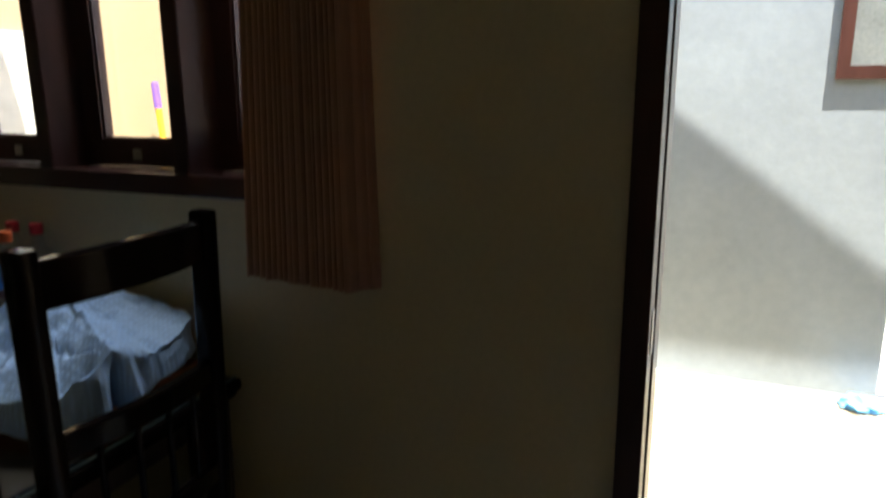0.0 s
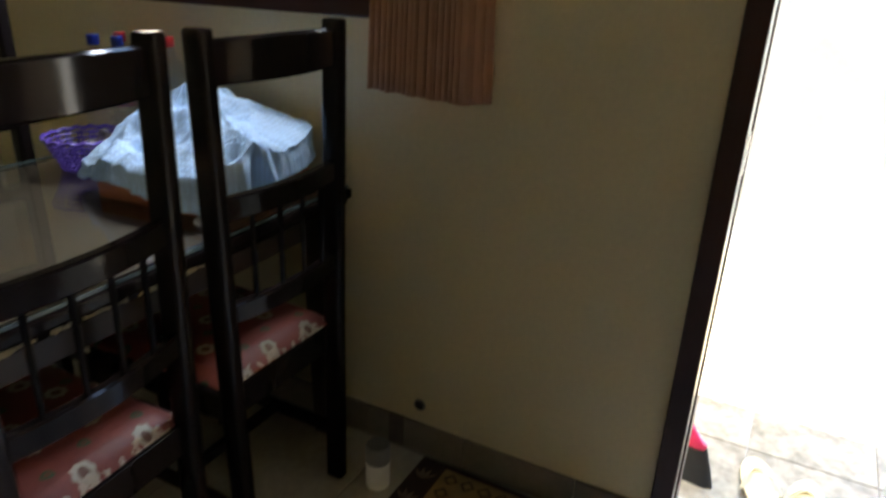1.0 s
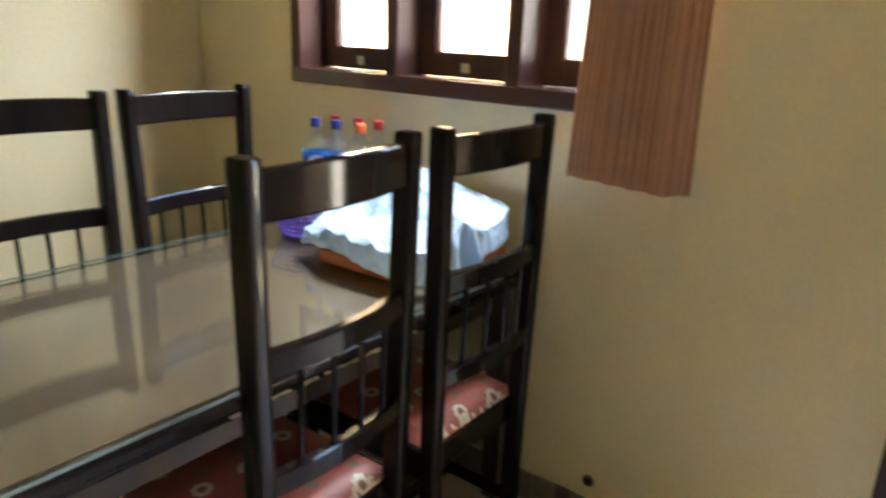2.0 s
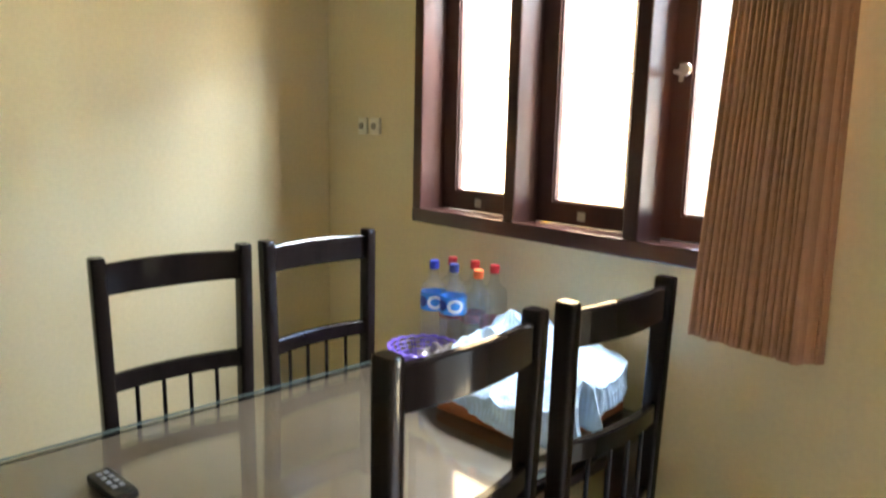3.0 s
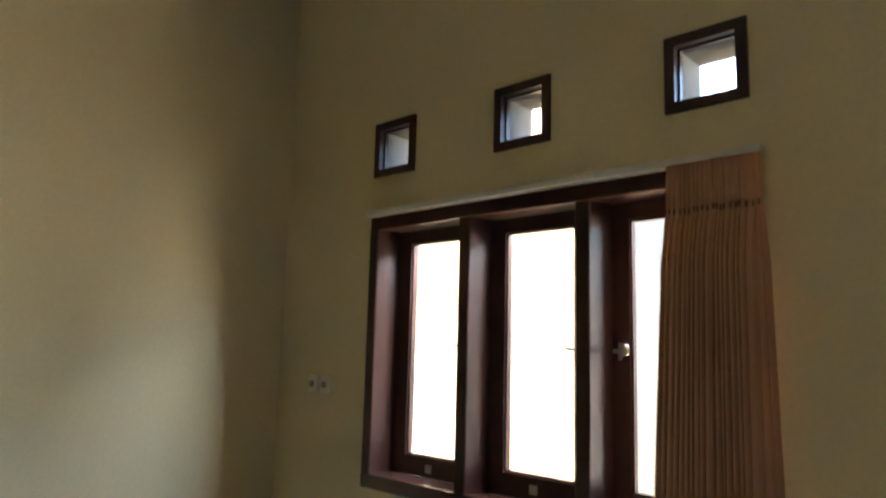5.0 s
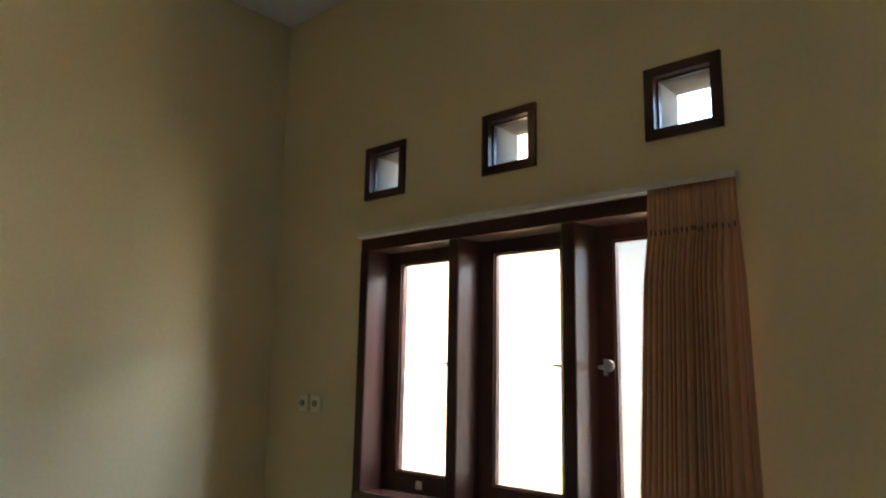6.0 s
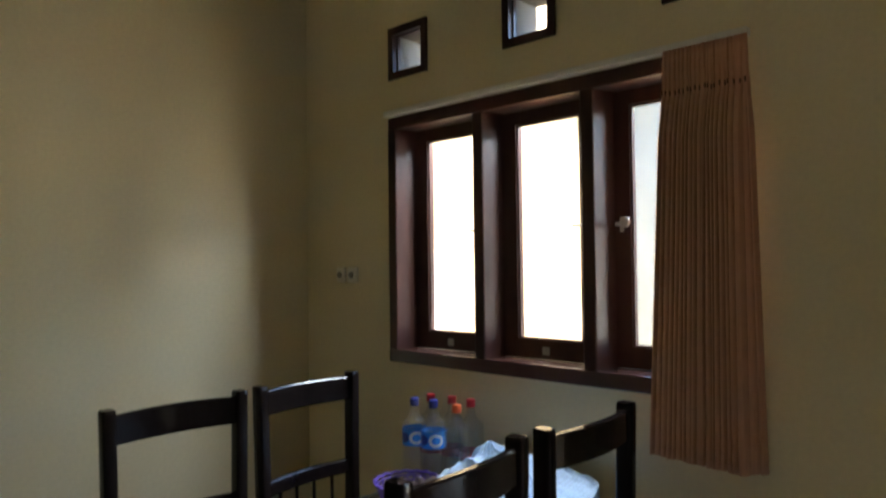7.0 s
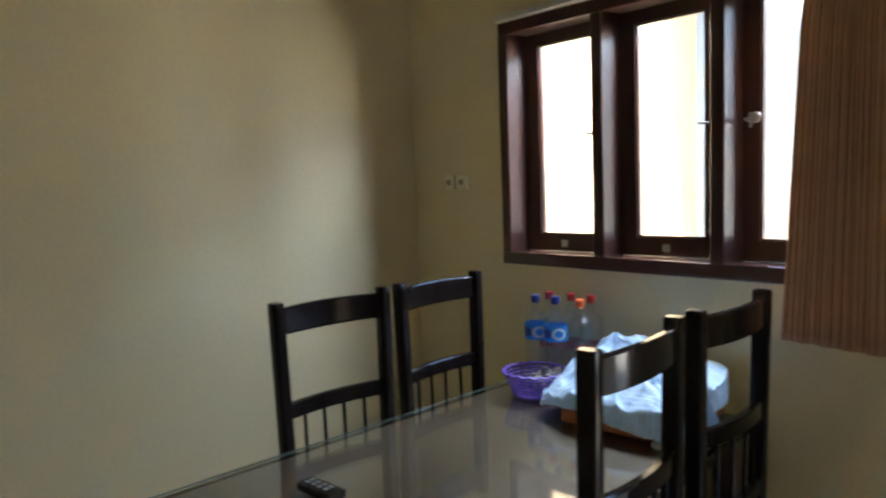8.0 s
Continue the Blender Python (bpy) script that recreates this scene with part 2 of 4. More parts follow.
def flower_cloth():
    """Red vinyl with scattered pale flowers, cracked and worn pale at the rear edge."""
    mat = material("red_flowered_vinyl", (0.27, 0.068, 0.050), 0.45, vary=0.12, scale=10, grain=90, bump=0.15)
    nodes, links = mat.node_tree.nodes, mat.node_tree.links
    b = nodes["Principled BSDF"]
    base = b.inputs["Base Color"].links[0].from_socket
    tc = nodes.new("ShaderNodeTexCoord")
    flat = nodes.new("ShaderNodeMapping")
    flat.inputs["Scale"].default_value = (1, 1, 0)
    links.new(tc.outputs["Object"], flat.inputs["Vector"])

    def flowers(scale, petals, radius, color, under, offset):
        mv = nodes.new("ShaderNodeMapping")
        mv.inputs["Location"].default_value = offset
        links.new(flat.outputs[0], mv.inputs["Vector"])
        v = nodes.new("ShaderNodeTexVoronoi")
        v.voronoi_dimensions = "2D"
        v.inputs["Scale"].default_value, v.inputs["Randomness"].default_value = scale, 0.35
        links.new(mv.outputs[0], v.inputs["Vector"])
        sc = nodes.new("ShaderNodeVectorMath")
        sc.operation = "SCALE"
        sc.inputs["Scale"].default_value = 1.0
        links.new(mv.outputs[0], sc.inputs[0])
        sub = nodes.new("ShaderNodeVectorMath")
        sub.operation = "SUBTRACT"
        links.new(sc.outputs[0], sub.inputs[0])
        links.new(v.outputs["Position"], sub.inputs[1])
        sep = nodes.new("ShaderNodeSeparateXYZ")
        links.new(sub.outputs[0], sep.inputs[0])
        ang = nodes.new("ShaderNodeMath")
        ang.operation = "ARCTAN2"
        links.new(sep.outputs[0], ang.inputs[0])
        links.new(sep.outputs[1], ang.inputs[1])
        mul = nodes.new("ShaderNodeMath")
        mul.operation = "MULTIPLY"
        mul.inputs[1].default_value = petals
        links.new(ang.outputs[0], mul.inputs[0])
        cs = nodes.new("ShaderNodeMath")
        cs.operation = "COSINE"
        links.new(mul.outputs[0], cs.inputs[0])
        rad = nodes.new("ShaderNodeMath")
        rad.operation = "MULTIPLY_ADD"
        rad.inputs[1].default_value, rad.inputs[2].default_value = radius * 0.09, radius
        links.new(cs.outputs[0], rad.inputs[0])
        less = nodes.new("ShaderNodeMath")
        less.operation = "LESS_THAN"
        links.new(v.outputs["Distance"], less.inputs[0])
        links.new(rad.outputs[0], less.inputs[1])
        mx = nodes.new("ShaderNodeMix")
        mx.data_type = "RGBA"
        links.new(less.outputs[0], mx.inputs[0])
        links.new(under, mx.inputs[6])
        mx.inputs[7].default_value = (*color, 1)
        heart = nodes.new("ShaderNodeMath")
        heart.operation = "LESS_THAN"
        heart.inputs[1].default_value = radius * 0.46
        links.new(v.outputs["Distance"], heart.inputs[0])
        m2 = nodes.new("ShaderNodeMix")
        m2.data_type = "RGBA"
        links.new(heart.outputs[0], m2.inputs[0])
        links.new(mx.outputs[2], m2.inputs[6])
        m2.inputs[7].default_value = (0.17, 0.075, 0.045, 1)
        return m2.outputs[2]

    col = flowers(9.5, 3, 0.10, (0.07, 0.11, 0.05), base, (0.06, 0.05, 0))
    col = flowers(9.5, 8, 0.185, (0.50, 0.43, 0.32), col, (0.0, 0.0, 0))
    # cracked, worn strip along the rear edge
    sep = nodes.new("ShaderNodeSeparateXYZ")
    links.new(tc.outputs["Object"], sep.inputs[0])
    mr = nodes.new("ShaderNodeMapRange")
    mr.inputs[1].default_value, mr.inputs[2].default_value = 0.085, 0.01
    links.new(sep.outputs[0], mr.inputs[0])
    nz = nodes.new("ShaderNodeTexNoise")
    nz.inputs["Scale"].default_value = 55
    links.new(tc.outputs["Object"], nz.inputs["Vector"])
    mul = nodes.new("ShaderNodeMath")
    mul.operation = "MULTIPLY"
    links.new(mr.outputs[0], mul.inputs[0])
    links.new(nz.outputs["Fac"], mul.inputs[1])
    gt = nodes.new("ShaderNodeMath")
    gt.operation = "GREATER_THAN"
    gt.inputs[1].default_value = 0.50
    links.new(mul.outputs[0], gt.inputs[0])
    mx = nodes.new("ShaderNodeMix")
    mx.data_type = "RGBA"
    links.new(gt.outputs[0], mx.inputs[0])
    links.new(col, mx.inputs[6])
    mx.inputs[7].default_value = (0.60, 0.50, 0.38, 1)
    links.new(mx.outputs[2], b.inputs["Base Color"])
    return mat


FLOWERS = flower_cloth()

# ---- mesh helpers ----


def box(bm, x0, x1, y0, y1, z0, z1, bevel=0.0):
    m = Matrix.Translation(((x0 + x1) / 2, (y0 + y1) / 2, (z0 + z1) / 2)) @ Matrix.Diagonal((x1 - x0, y1 - y0, z1 - z0, 1))
    made = bmesh.ops.create_cube(bm, size=1, matrix=m)["verts"]
    if bevel:
        edges = list({e for v in made for e in v.link_edges})
        bmesh.ops.bevel(bm, geom=edges, offset=bevel, segments=2, affect="EDGES", profile=0.6)
    return bm


def loft(bm, rings, closed=True, caps=True):
    """Skin between rings of as many points each."""
    vs = [[bm.verts.new(p) for p in ring] for ring in rings]
    n = len(rings[0])
    for a, b in zip(vs, vs[1:]):
        for i in range(n if closed else n - 1):
            j = (i + 1) % n
            bm.faces.new((a[i], a[j], b[j], b[i]))
    if caps and closed:
        bm.faces.new(vs[0][::-1])
        bm.faces.new(vs[-1])
    return bm


def lathe(bm, profile, x=0.0, y=0.0, n=24, caps=True):
    """A turned body from (radius, height) pairs."""
    rings = [[(x + r * math.cos(2 * math.pi * i / n), y + r * math.sin(2 * math.pi * i / n), z) for i in range(n)] for r, z in profile]
    return loft(bm, rings, True, caps)


def tube(bm, a, b, ra, rb=None, n=10):
    a, b = Vector(a), Vector(b)
    rb = ra if rb is None else rb
    q = (b - a).to_track_quat("Z", "Y")
    rings = [[p + q @ Vector((r * math.cos(2 * math.pi * i / n), r * math.sin(2 * math.pi * i / n), 0)) for i in range(n)] for p, r in ((a, ra), (b, rb))]
    return loft(bm, rings)


def mesh_of(name, bm, mat, smooth=False):
    bmesh.ops.recalc_face_normals(bm, faces=bm.faces[:])
    me = bpy.data.meshes.new(name)
    bm.to_mesh(me)
    bm.free()
    me.materials.append(mat)
    if smooth:
        me.shade_smooth()
        me.set_sharp_from_angle(angle=radians(40))
    return me


def part(name, bm, mat, parent=None, label="", smooth=False):
    ob = new(name, mesh_of(name, bm, mat, smooth))
    if parent:
        ob.parent = parent
    if label:
        tagged(ob, label)
    return ob


def thing(name, label, category, group="", kind="", at=None):
    return tagged(new(name), label, category, group, kind) if at is None else tagged(place(new(name), at), label, category, group, kind)


def place(ob, m):
    ob.matrix_basis = m
    return ob


def setting(name, bm, mat, label, category, smooth=False):
    return tagged(part(name, bm, mat, None, "", smooth), label, category, "", "structure")


B = bmesh.new


def pierced(bm, us, vs, y0, y1, holes, plane="xz"):
    """A wall between y0 and y1 over the extents us, vs, with holes (u0, u1, v0, v1) right through it."""
    ue = sorted({*us, *(h[0] for h in holes), *(h[1] for h in holes)})
    ve = sorted({*vs, *(h[2] for h in holes), *(h[3] for h in holes)})
    nu, nv = len(ue) - 1, len(ve) - 1

    def solid(i, j):
        if not (0 <= i < nu and 0 <= j < nv):
            return False
        u, v = (ue[i] + ue[i + 1]) / 2, (ve[j] + ve[j + 1]) / 2
        return not any(h[0] < u < h[1] and h[2] < v < h[3] for h in holes)

    cache = {}

    def vert(i, j, y):
        key = (i, j, y)
        if key not in cache:
            cache[key] = bm.verts.new((ue[i], y, ve[j]))
        return cache[key]

    for i in range(nu):
        for j in range(nv):
            if not solid(i, j):
                continue
            bm.faces.new([vert(a, b, y0) for a, b in ((i, j), (i + 1, j), (i + 1, j + 1), (i, j + 1))])
            bm.faces.new([vert(a, b, y1) for a, b in ((i, j + 1), (i + 1, j + 1), (i + 1, j), (i, j))])
            for di, dj, a, b in ((-1, 0, (i, j), (i, j + 1)), (1, 0, (i + 1, j), (i + 1, j + 1)), (0, -1, (i, j), (i + 1, j)), (0, 1, (i, j + 1), (i + 1, j + 1))):
                if not solid(i + di, j + dj):
                    bm.faces.new([vert(*a, y0), vert(*b, y0), vert(*b, y1), vert(*a, y1)])
    return bm


# ---- large structure ----
LEFT, RIGHT, BACK, FRONT, OUT, TOP = -3.0, 1.4, -2.8, 1.6, 1.76, 3.0
WIN = (-2.455, -1.245, 1.126, 2.000)       # the window's hole
DOOR = (-0.685, 0.235, -0.05, 2.06)
VENTS = [(-2.380, 2.250), (-1.842, 2.250), (-1.306, 2.250)]
VW, VH = 0.1975, 0.193
holes = [WIN, DOOR] + [(x - VW / 2 + 0.012, x + VW / 2 - 0.012, z - VH / 2 + 0.012, z + VH / 2 - 0.012) for x, z in VENTS]
setting("wall_north", pierced(B(), (LEFT - 0.15, RIGHT + 0.15), (-0.05, TOP + 0.07), FRONT, OUT, holes), WALL, "cream painted plaster wall pierced by window, vents and doorway", "wall")
setting("wall_west", box(B(), LEFT - 0.15, LEFT, BACK - 0.15, FRONT - 0.001, -0.05, TOP + 0.07), WALL, "plain cream painted plaster wall behind the chairs", "wall")
setting("wall_east", box(B(), RIGHT, RIGHT + 0.15, BACK - 0.15, FRONT - 0.001, -0.05, TOP + 0.07), WALL, "plain cream painted plaster wall closing the room", "wall")
setting("wall_south", box(B(), LEFT, RIGHT, BACK - 0.15, BACK, -0.05, TOP + 0.07), WALL, "plain cream painted plaster wall closing the room", "wall")
setting("ceiling", box(B(), LEFT, RIGHT, BACK, FRONT, TOP, TOP + 0.1), CEIL, "flat pale painted ceiling above the dining room", "ceiling")
floor = setting("floor", box(B(), LEFT, RIGHT, BACK, FRONT, -0.06, -0.004), GROUT, "beige glazed ceramic floor tiles with thin joints", "floor")
setting("threshold", box(B(), DOOR[0], DOOR[1], FRONT + 0.002, OUT + 0.02, -0.05, 0.002, 0.004), TILE, "worn pale tile threshold under the doorway", "threshold")

# the courtyard
ground = setting("ground", box(B(), -30, 30, OUT + 0.03, 40, -0.12, -0.034), EARTH, "plain concrete ground of the courtyard", "ground")
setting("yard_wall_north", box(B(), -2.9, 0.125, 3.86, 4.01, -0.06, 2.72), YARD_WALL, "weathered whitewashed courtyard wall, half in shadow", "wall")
setting("yard_wall_west", box(B(), -3.0, -2.85, OUT + 0.002, 3.859, -0.06, 2.99), YARD_BEIGE, "beige painted courtyard wall", "wall")
setting("yard_wall_patch", box(B(), -2.849, -2.842, OUT + 0.004, 2.25, -0.03, 1.54), YARD_PALE, "pale lower patch of the courtyard wall", "wall")
# unseen wall; its height and end shape the light band on wall_west
setting("yard_wall_east", box(B(), 1.50, 1.65, OUT + 0.002, 3.45, -0.06, 3.6), YARD_BEIGE, "unseen beige wall added to narrow the light through the yard", "wall")
setting("eave", box(B(), -3.2, 3.0, OUT + 0.001, 1.92, 2.40, 2.46), ROOF, "grey underside of the narrow house eave", "eave")

# ---- the window ----
wx0, wx1, wz0, wz1 = -2.487, -1.229, 1.112, 2.013
FY0, FY1 = 1.594, 1.730
window = thing("window_1", "dark mahogany three-light casement window with clear panes", "window", kind="structure")
SY0, SY1 = 1.681, 1.715


def upright(plan):
    """A frame member of the given outline in plan, between sill and head."""
    return loft(B(), [[(x, y, z) for x, y in plan] for z in (wz0 + 0.048, wz1 - 0.044)])


# jamb and mullions widen from their front edge to the stop before the sash
part("jamb", upright([(wx0, FY0), (-2.450, FY0), (-2.447, FY0 + 0.003), (-2.426, SY0 - 0.0015), (-2.447, SY0 - 0.001), (-2.447, FY1), (wx0, FY1)]), FRAME, window)
part("jamb", box(B(), -1.262, wx1, FY0, FY1, wz0 + 0.048, wz1 - 0.044, 0.004), FRAME, window)
part("sill", box(B(), wx0, wx1, FY0 - 0.004, FY1, wz0, wz0 + 0.048, 0.005), SILL, window)
part("head", box(B(), wx0, wx1, FY0, FY1, wz1 - 0.044, wz1, 0.004), FRAME_H, window)
for mx in (-2.055, -1.642):
    part("mullion", upright([(mx - 0.022, FY0 + 0.005), (mx - 0.019, FY0 + 0.002), (mx + 0.019, FY0 + 0.002), (mx + 0.022, FY0 + 0.005), (mx + 0.041, SY0 - 0.0015), (mx + 0.022, SY0 - 0.001), (mx + 0.022, FY1), (mx - 0.022, FY1)]), FRAME, window)
lights = [(-2.446, -2.369, -2.126, -2.078), (-2.032, -1.960, -1.718, -1.665), (-1.619, -1.552, -1.326, -1.263)]
for i, (a, ca, cb, b) in enumerate(lights):
    z0, z1, g0, g1 = wz0 + 0.050, wz1 - 0.046, 1.223, 1.924
    sash = part("sash", pierced(B(), (a + 0.002, b - 0.002), (z0, z1), SY0, SY1, [(ca, cb, g0, g1)]), FRAME, window)
    bead = B()
    for bx in (box(bead, ca - 0.002, ca + 0.006, SY0 + 0.006, SY1 - 0.012, g0, g1), box(bead, cb - 0.006, cb + 0.002, SY0 + 0.006, SY1 - 0.012, g0, g1),
               box(bead, ca, cb, SY0 + 0.006, SY1 - 0.012, g0 - 0.002, g0 + 0.006), box(bead, ca, cb, SY0 + 0.006, SY1 - 0.012, g1 - 0.006, g1 + 0.002)):
        pass
    part("bead", bead, FRAME, sash)
    part("pane", box(B(), ca - 0.003, cb + 0.003, SY0 + 0.022, SY0 + 0.025, g0 - 0.003, g1 + 0.003), GLASS, sash)
    xm = (ca + cb) / 2 - 0.012
    catch = box(B(), xm - 0.013, xm + 0.013, SY0 - 0.004, SY0 + 0.001, z0 + 0.014, z0 + 0.040, 0.002)
    box(catch, xm - 0.005, xm + 0.005, SY0 - 0.008, SY0 - 0.003, z0 + 0.020, z0 + 0.034, 0.001)
    part("catch", catch, STEEL, sash, "small worn metal catch plate")
    # lever handle: plate, neck, rounded grip
    left = i == 2
    hx = ca - 0.027 if left else cb + 0.030
    hb = box(B(), hx - 0.006, hx + 0.006, SY0 - 0.004, SY0 + 0.001, 1.556, 1.600, 0.002)
    tube(hb, (hx, SY0, 1.578), (hx, SY0 - 0.032, 1.578), 0.006)
    s = 1 if left else -1
    tube(hb, (hx - s * 0.004, SY0 - 0.030, 1.578), (hx + s * (0.020 if left else 0.040), SY0 - 0.030, 1.582), 0.005, 0.004)
    if left:
        bmesh.ops.create_uvsphere(hb, u_segments=12, v_segments=8, radius=1, matrix=Matrix.Translation((hx + 0.026, SY0 - 0.030, 1.582)) @ Matrix.Diagonal((0.016, 0.007, 0.016, 1)))
    part("handle", hb, STEEL if left else DARK_METAL, sash, "small silver lever handle" if left else "small dark lever handle", True)

# ---- vents ----
for n, (x, z) in enumerate(VENTS):
    vent = thing("vent_window", "small square dark wooden vent window with glass pane", "vent window", "vents above the window", "structure")
    x0, x1, z0, z1 = x - VW / 2, x + VW / 2, z - VH / 2, z + VH / 2
    fr = 0.026
    part("frame", pierced(B(), (x0, x1), (z0, z1), FRONT - 0.010, 1.628, [(x0 + fr, x1 - fr, z0 + fr, z1 - fr)]), FRAME, vent)
    part("inner_frame", pierced(B(), (x0 + fr, x1 - fr), (z0 + fr, z1 - fr), 1.612, 1.626, [(x0 + fr + 0.005, x1 - fr - 0.005, z0 + fr + 0.005, z1 - fr - 0.005)]), FRAME, vent)
    part("pane", box(B(), x0 + fr, x1 - fr, 1.617, 1.620, z0 + fr, z1 - fr), GLASS, vent)
    # the hole behind the pane, lined with bare plaster
    o, r = fr + 0.001, 0.0125
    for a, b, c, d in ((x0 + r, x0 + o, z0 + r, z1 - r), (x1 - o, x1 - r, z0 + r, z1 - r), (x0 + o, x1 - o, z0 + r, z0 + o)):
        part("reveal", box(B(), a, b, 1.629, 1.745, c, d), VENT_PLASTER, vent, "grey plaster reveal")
    part("lintel", box(B(), x0 + o, x1 - o, 1.629, 1.745, z1 - o, z1 - r), LINTEL, vent, "lintel with shade put into its brown-grey colour")

# ---- doorway ----
door = thing("door_frame", "dark brown varnished wooden door frame around open doorway", "door frame", kind="structure")
DX0, DX1, DZ = -0.703, 0.253, 2.085
for a, b, s in ((DX0, DX0 + 0.045, 1), (DX1 - 0.045, DX1, -1)):
    bm = box(B(), a, b, FRONT - 0.016, OUT - 0.030, 0.003, DZ - 0.05, 0.003)
    stop = (b - 0.004, b + 0.004) if s > 0 else (a - 0.004, a + 0.004)
    box(bm, *stop, FRONT + 0.050, OUT - 0.033, 0.003, DZ - 0.052, 0.002)
    part("jamb", bm, FRAME, door)
part("head", box(B(), DX0, DX1, FRONT - 0.016, OUT - 0.030, DZ - 0.05, DZ, 0.003), FRAME_H, door)
part("strike_plate", box(B(), DX0 + 0.0445, DX0 + 0.0475, FRONT + 0.008, FRONT + 0.032, 0.887, 0.966, 0.001), PLATE, door, "worn metal strike plate")

# ---- curtain and rail ----
rail = thing("curtain_rail", "pale slim curtain rail fixed above the window", "curtain rail")
part("track", box(B(), -2.475, -1.178, 1.560, 1.590, 2.012, 2.032, 0.003), RAIL, rail)
for x in (-2.44, -1.85, -1.21):
    part("bracket", box(B(), x - 0.008, x + 0.008, 1.588, 1.603, 2.012, 2.030), RAIL, rail)


def curtain():
    """Pinch-pleated cloth: a flat heading, a gathered line with stitches, then uneven hanging folds."""
    th = thing("curtain", "brown pleated fabric curtain drawn to one side of the window", "curtain")
    bm = B()
    nu, nv, folds = 340, 44, 19
    z0, z1 = 0.972, 2.012
    rng = random.Random(11)
    width = [rng.uniform(0.6, 1.45) for _ in range(folds)]
    stops = [0.0]
    for w in width:
        stops.append(stops[-1] + w / sum(width))
    deep = [rng.uniform(0.55, 1.35) for _ in range(folds)]
    drift = [rng.uniform(-1, 1) for _ in range(folds + 1)]

    def fold(u):
        i = max(k for k in range(folds) if stops[k] <= u + 1e-9)
        return i, min(1.0, (u - stops[i]) / (stops[i + 1] - stops[i]))

    grid = []
    for j in range(nv + 1):
        v = j / nv
        z = z1 + (z0 - z1) * v
        row = []
        gather = math.exp(-((v - 0.105) / 0.022) ** 2)
        open_out = min(1.0, max(0.0, (v - 0.10) / 0.12))
        for i in range(nu + 1):
            u = i / nu
            xa, xb = -1.386 - 0.046 * v, -1.178 + 0.004 * v
            k, f = fold(u)
            bump = math.sin(math.pi * f) ** (0.8 if k % 2 else 1.3)
            amp = (0.003 + 0.0105 * deep[k] * open_out) * (1 - 0.25 * v * abs(drift[k]))
            sway = 0.004 * open_out * (drift[k] * (1 - f) + drift[k + 1] * f) * math.sin(2.2 * v + 3 * drift[k])
            x = xa + (xb - xa) * u + sway
            y = 1.553 - amp * bump - 0.014 * open_out + 0.006 * gather
            if u > 0.90:   # the outer margin turns back to the wall
                e = (u - 0.90) / 0.10
                y += (e * 0.040 - 0.010 * math.exp(-((e - 0.30) / 0.16) ** 2) + 0.014 * math.exp(-((e - 0.66) / 0.10) ** 2)) * open_out
                x += e * 0.020 * (0.2 + 0.8 * v)
            if v < 0.09:   # the stiff heading frills a little above the stitches
                y += 0.0012 * math.sin(38 * math.pi * u) * (1 - v / 0.09)
            zz = z - 0.010 * v * u + 0.0015 * v * math.sin(9 * u + k)
            row.append(bm.verts.new((x, y, zz)))
        grid.append(row)
    for a, b in zip(grid, grid[1:]):
        for i in range(nu):
            bm.faces.new((a[i], a[i + 1], b[i + 1], b[i]))
    cl = part("cloth", bm, CURTAIN, th, "", True)
    so = cl.modifiers.new("thickness", "SOLIDIFY")
    so.thickness, so.offset = 0.0018, 0
    for k in range(folds + 1):
        x = -1.390 + stops[k] * 0.2100
        hook = box(B(), x - 0.0009, x + 0.0009, 1.5460, 1.5580, 1.896 + 0.003 * drift[k], 1.908 + 0.003 * drift[k], 0.0004)
        part("pleat_stitch", hook, THREAD, th)
    return th


curtain()

# ---- wall fittings ----
for x, w in ((-2.772, 0.050), (-2.700, 0.056)):
    so = thing("wall_socket", "ivory plastic wall socket with a dark round inset", "socket", "sockets beside the window")
    part("plate", box(B(), x - w / 2, x + w / 2, FRONT - 0.010, FRONT + 0.001, 1.400, 1.460, 0.004), SOCKET, so)
    bm = B()
    m = Matrix.Translation((x - 0.004, FRONT - 0.0115, 1.430)) @ Matrix.Rotation(radians(90), 4, "X")
    bmesh.ops.create_cone(bm, cap_ends=True, segments=20, radius1=0.012, radius2=0.012, depth=0.006, matrix=m)
    part("inset", bm, INSET, so)
bm = B()
bmesh.ops.create_cone(bm, cap_ends=True, segments=20, radius1=0.012, radius2=0.012, depth=0.006, matrix=Matrix.Translation((-1.316, FRONT - 0.001, 0.146)) @ Matrix.Rotation(radians(90), 4, "X"))
hole = thing("pipe_stub", "dark capped pipe stub low in the wall", "pipe stub")
part("cap", bm, DARK, hole)
bm = B()
bmesh.ops.create_cone(bm, cap_ends=True, segments=20, radius1=0.018, radius2=0.016, depth=0.004, matrix=Matrix.Translation((-1.316, FRONT - 0.0005, 0.146)) @ Matrix.Rotation(radians(90), 4, "X"))
part("collar", bm, GREY, hole)

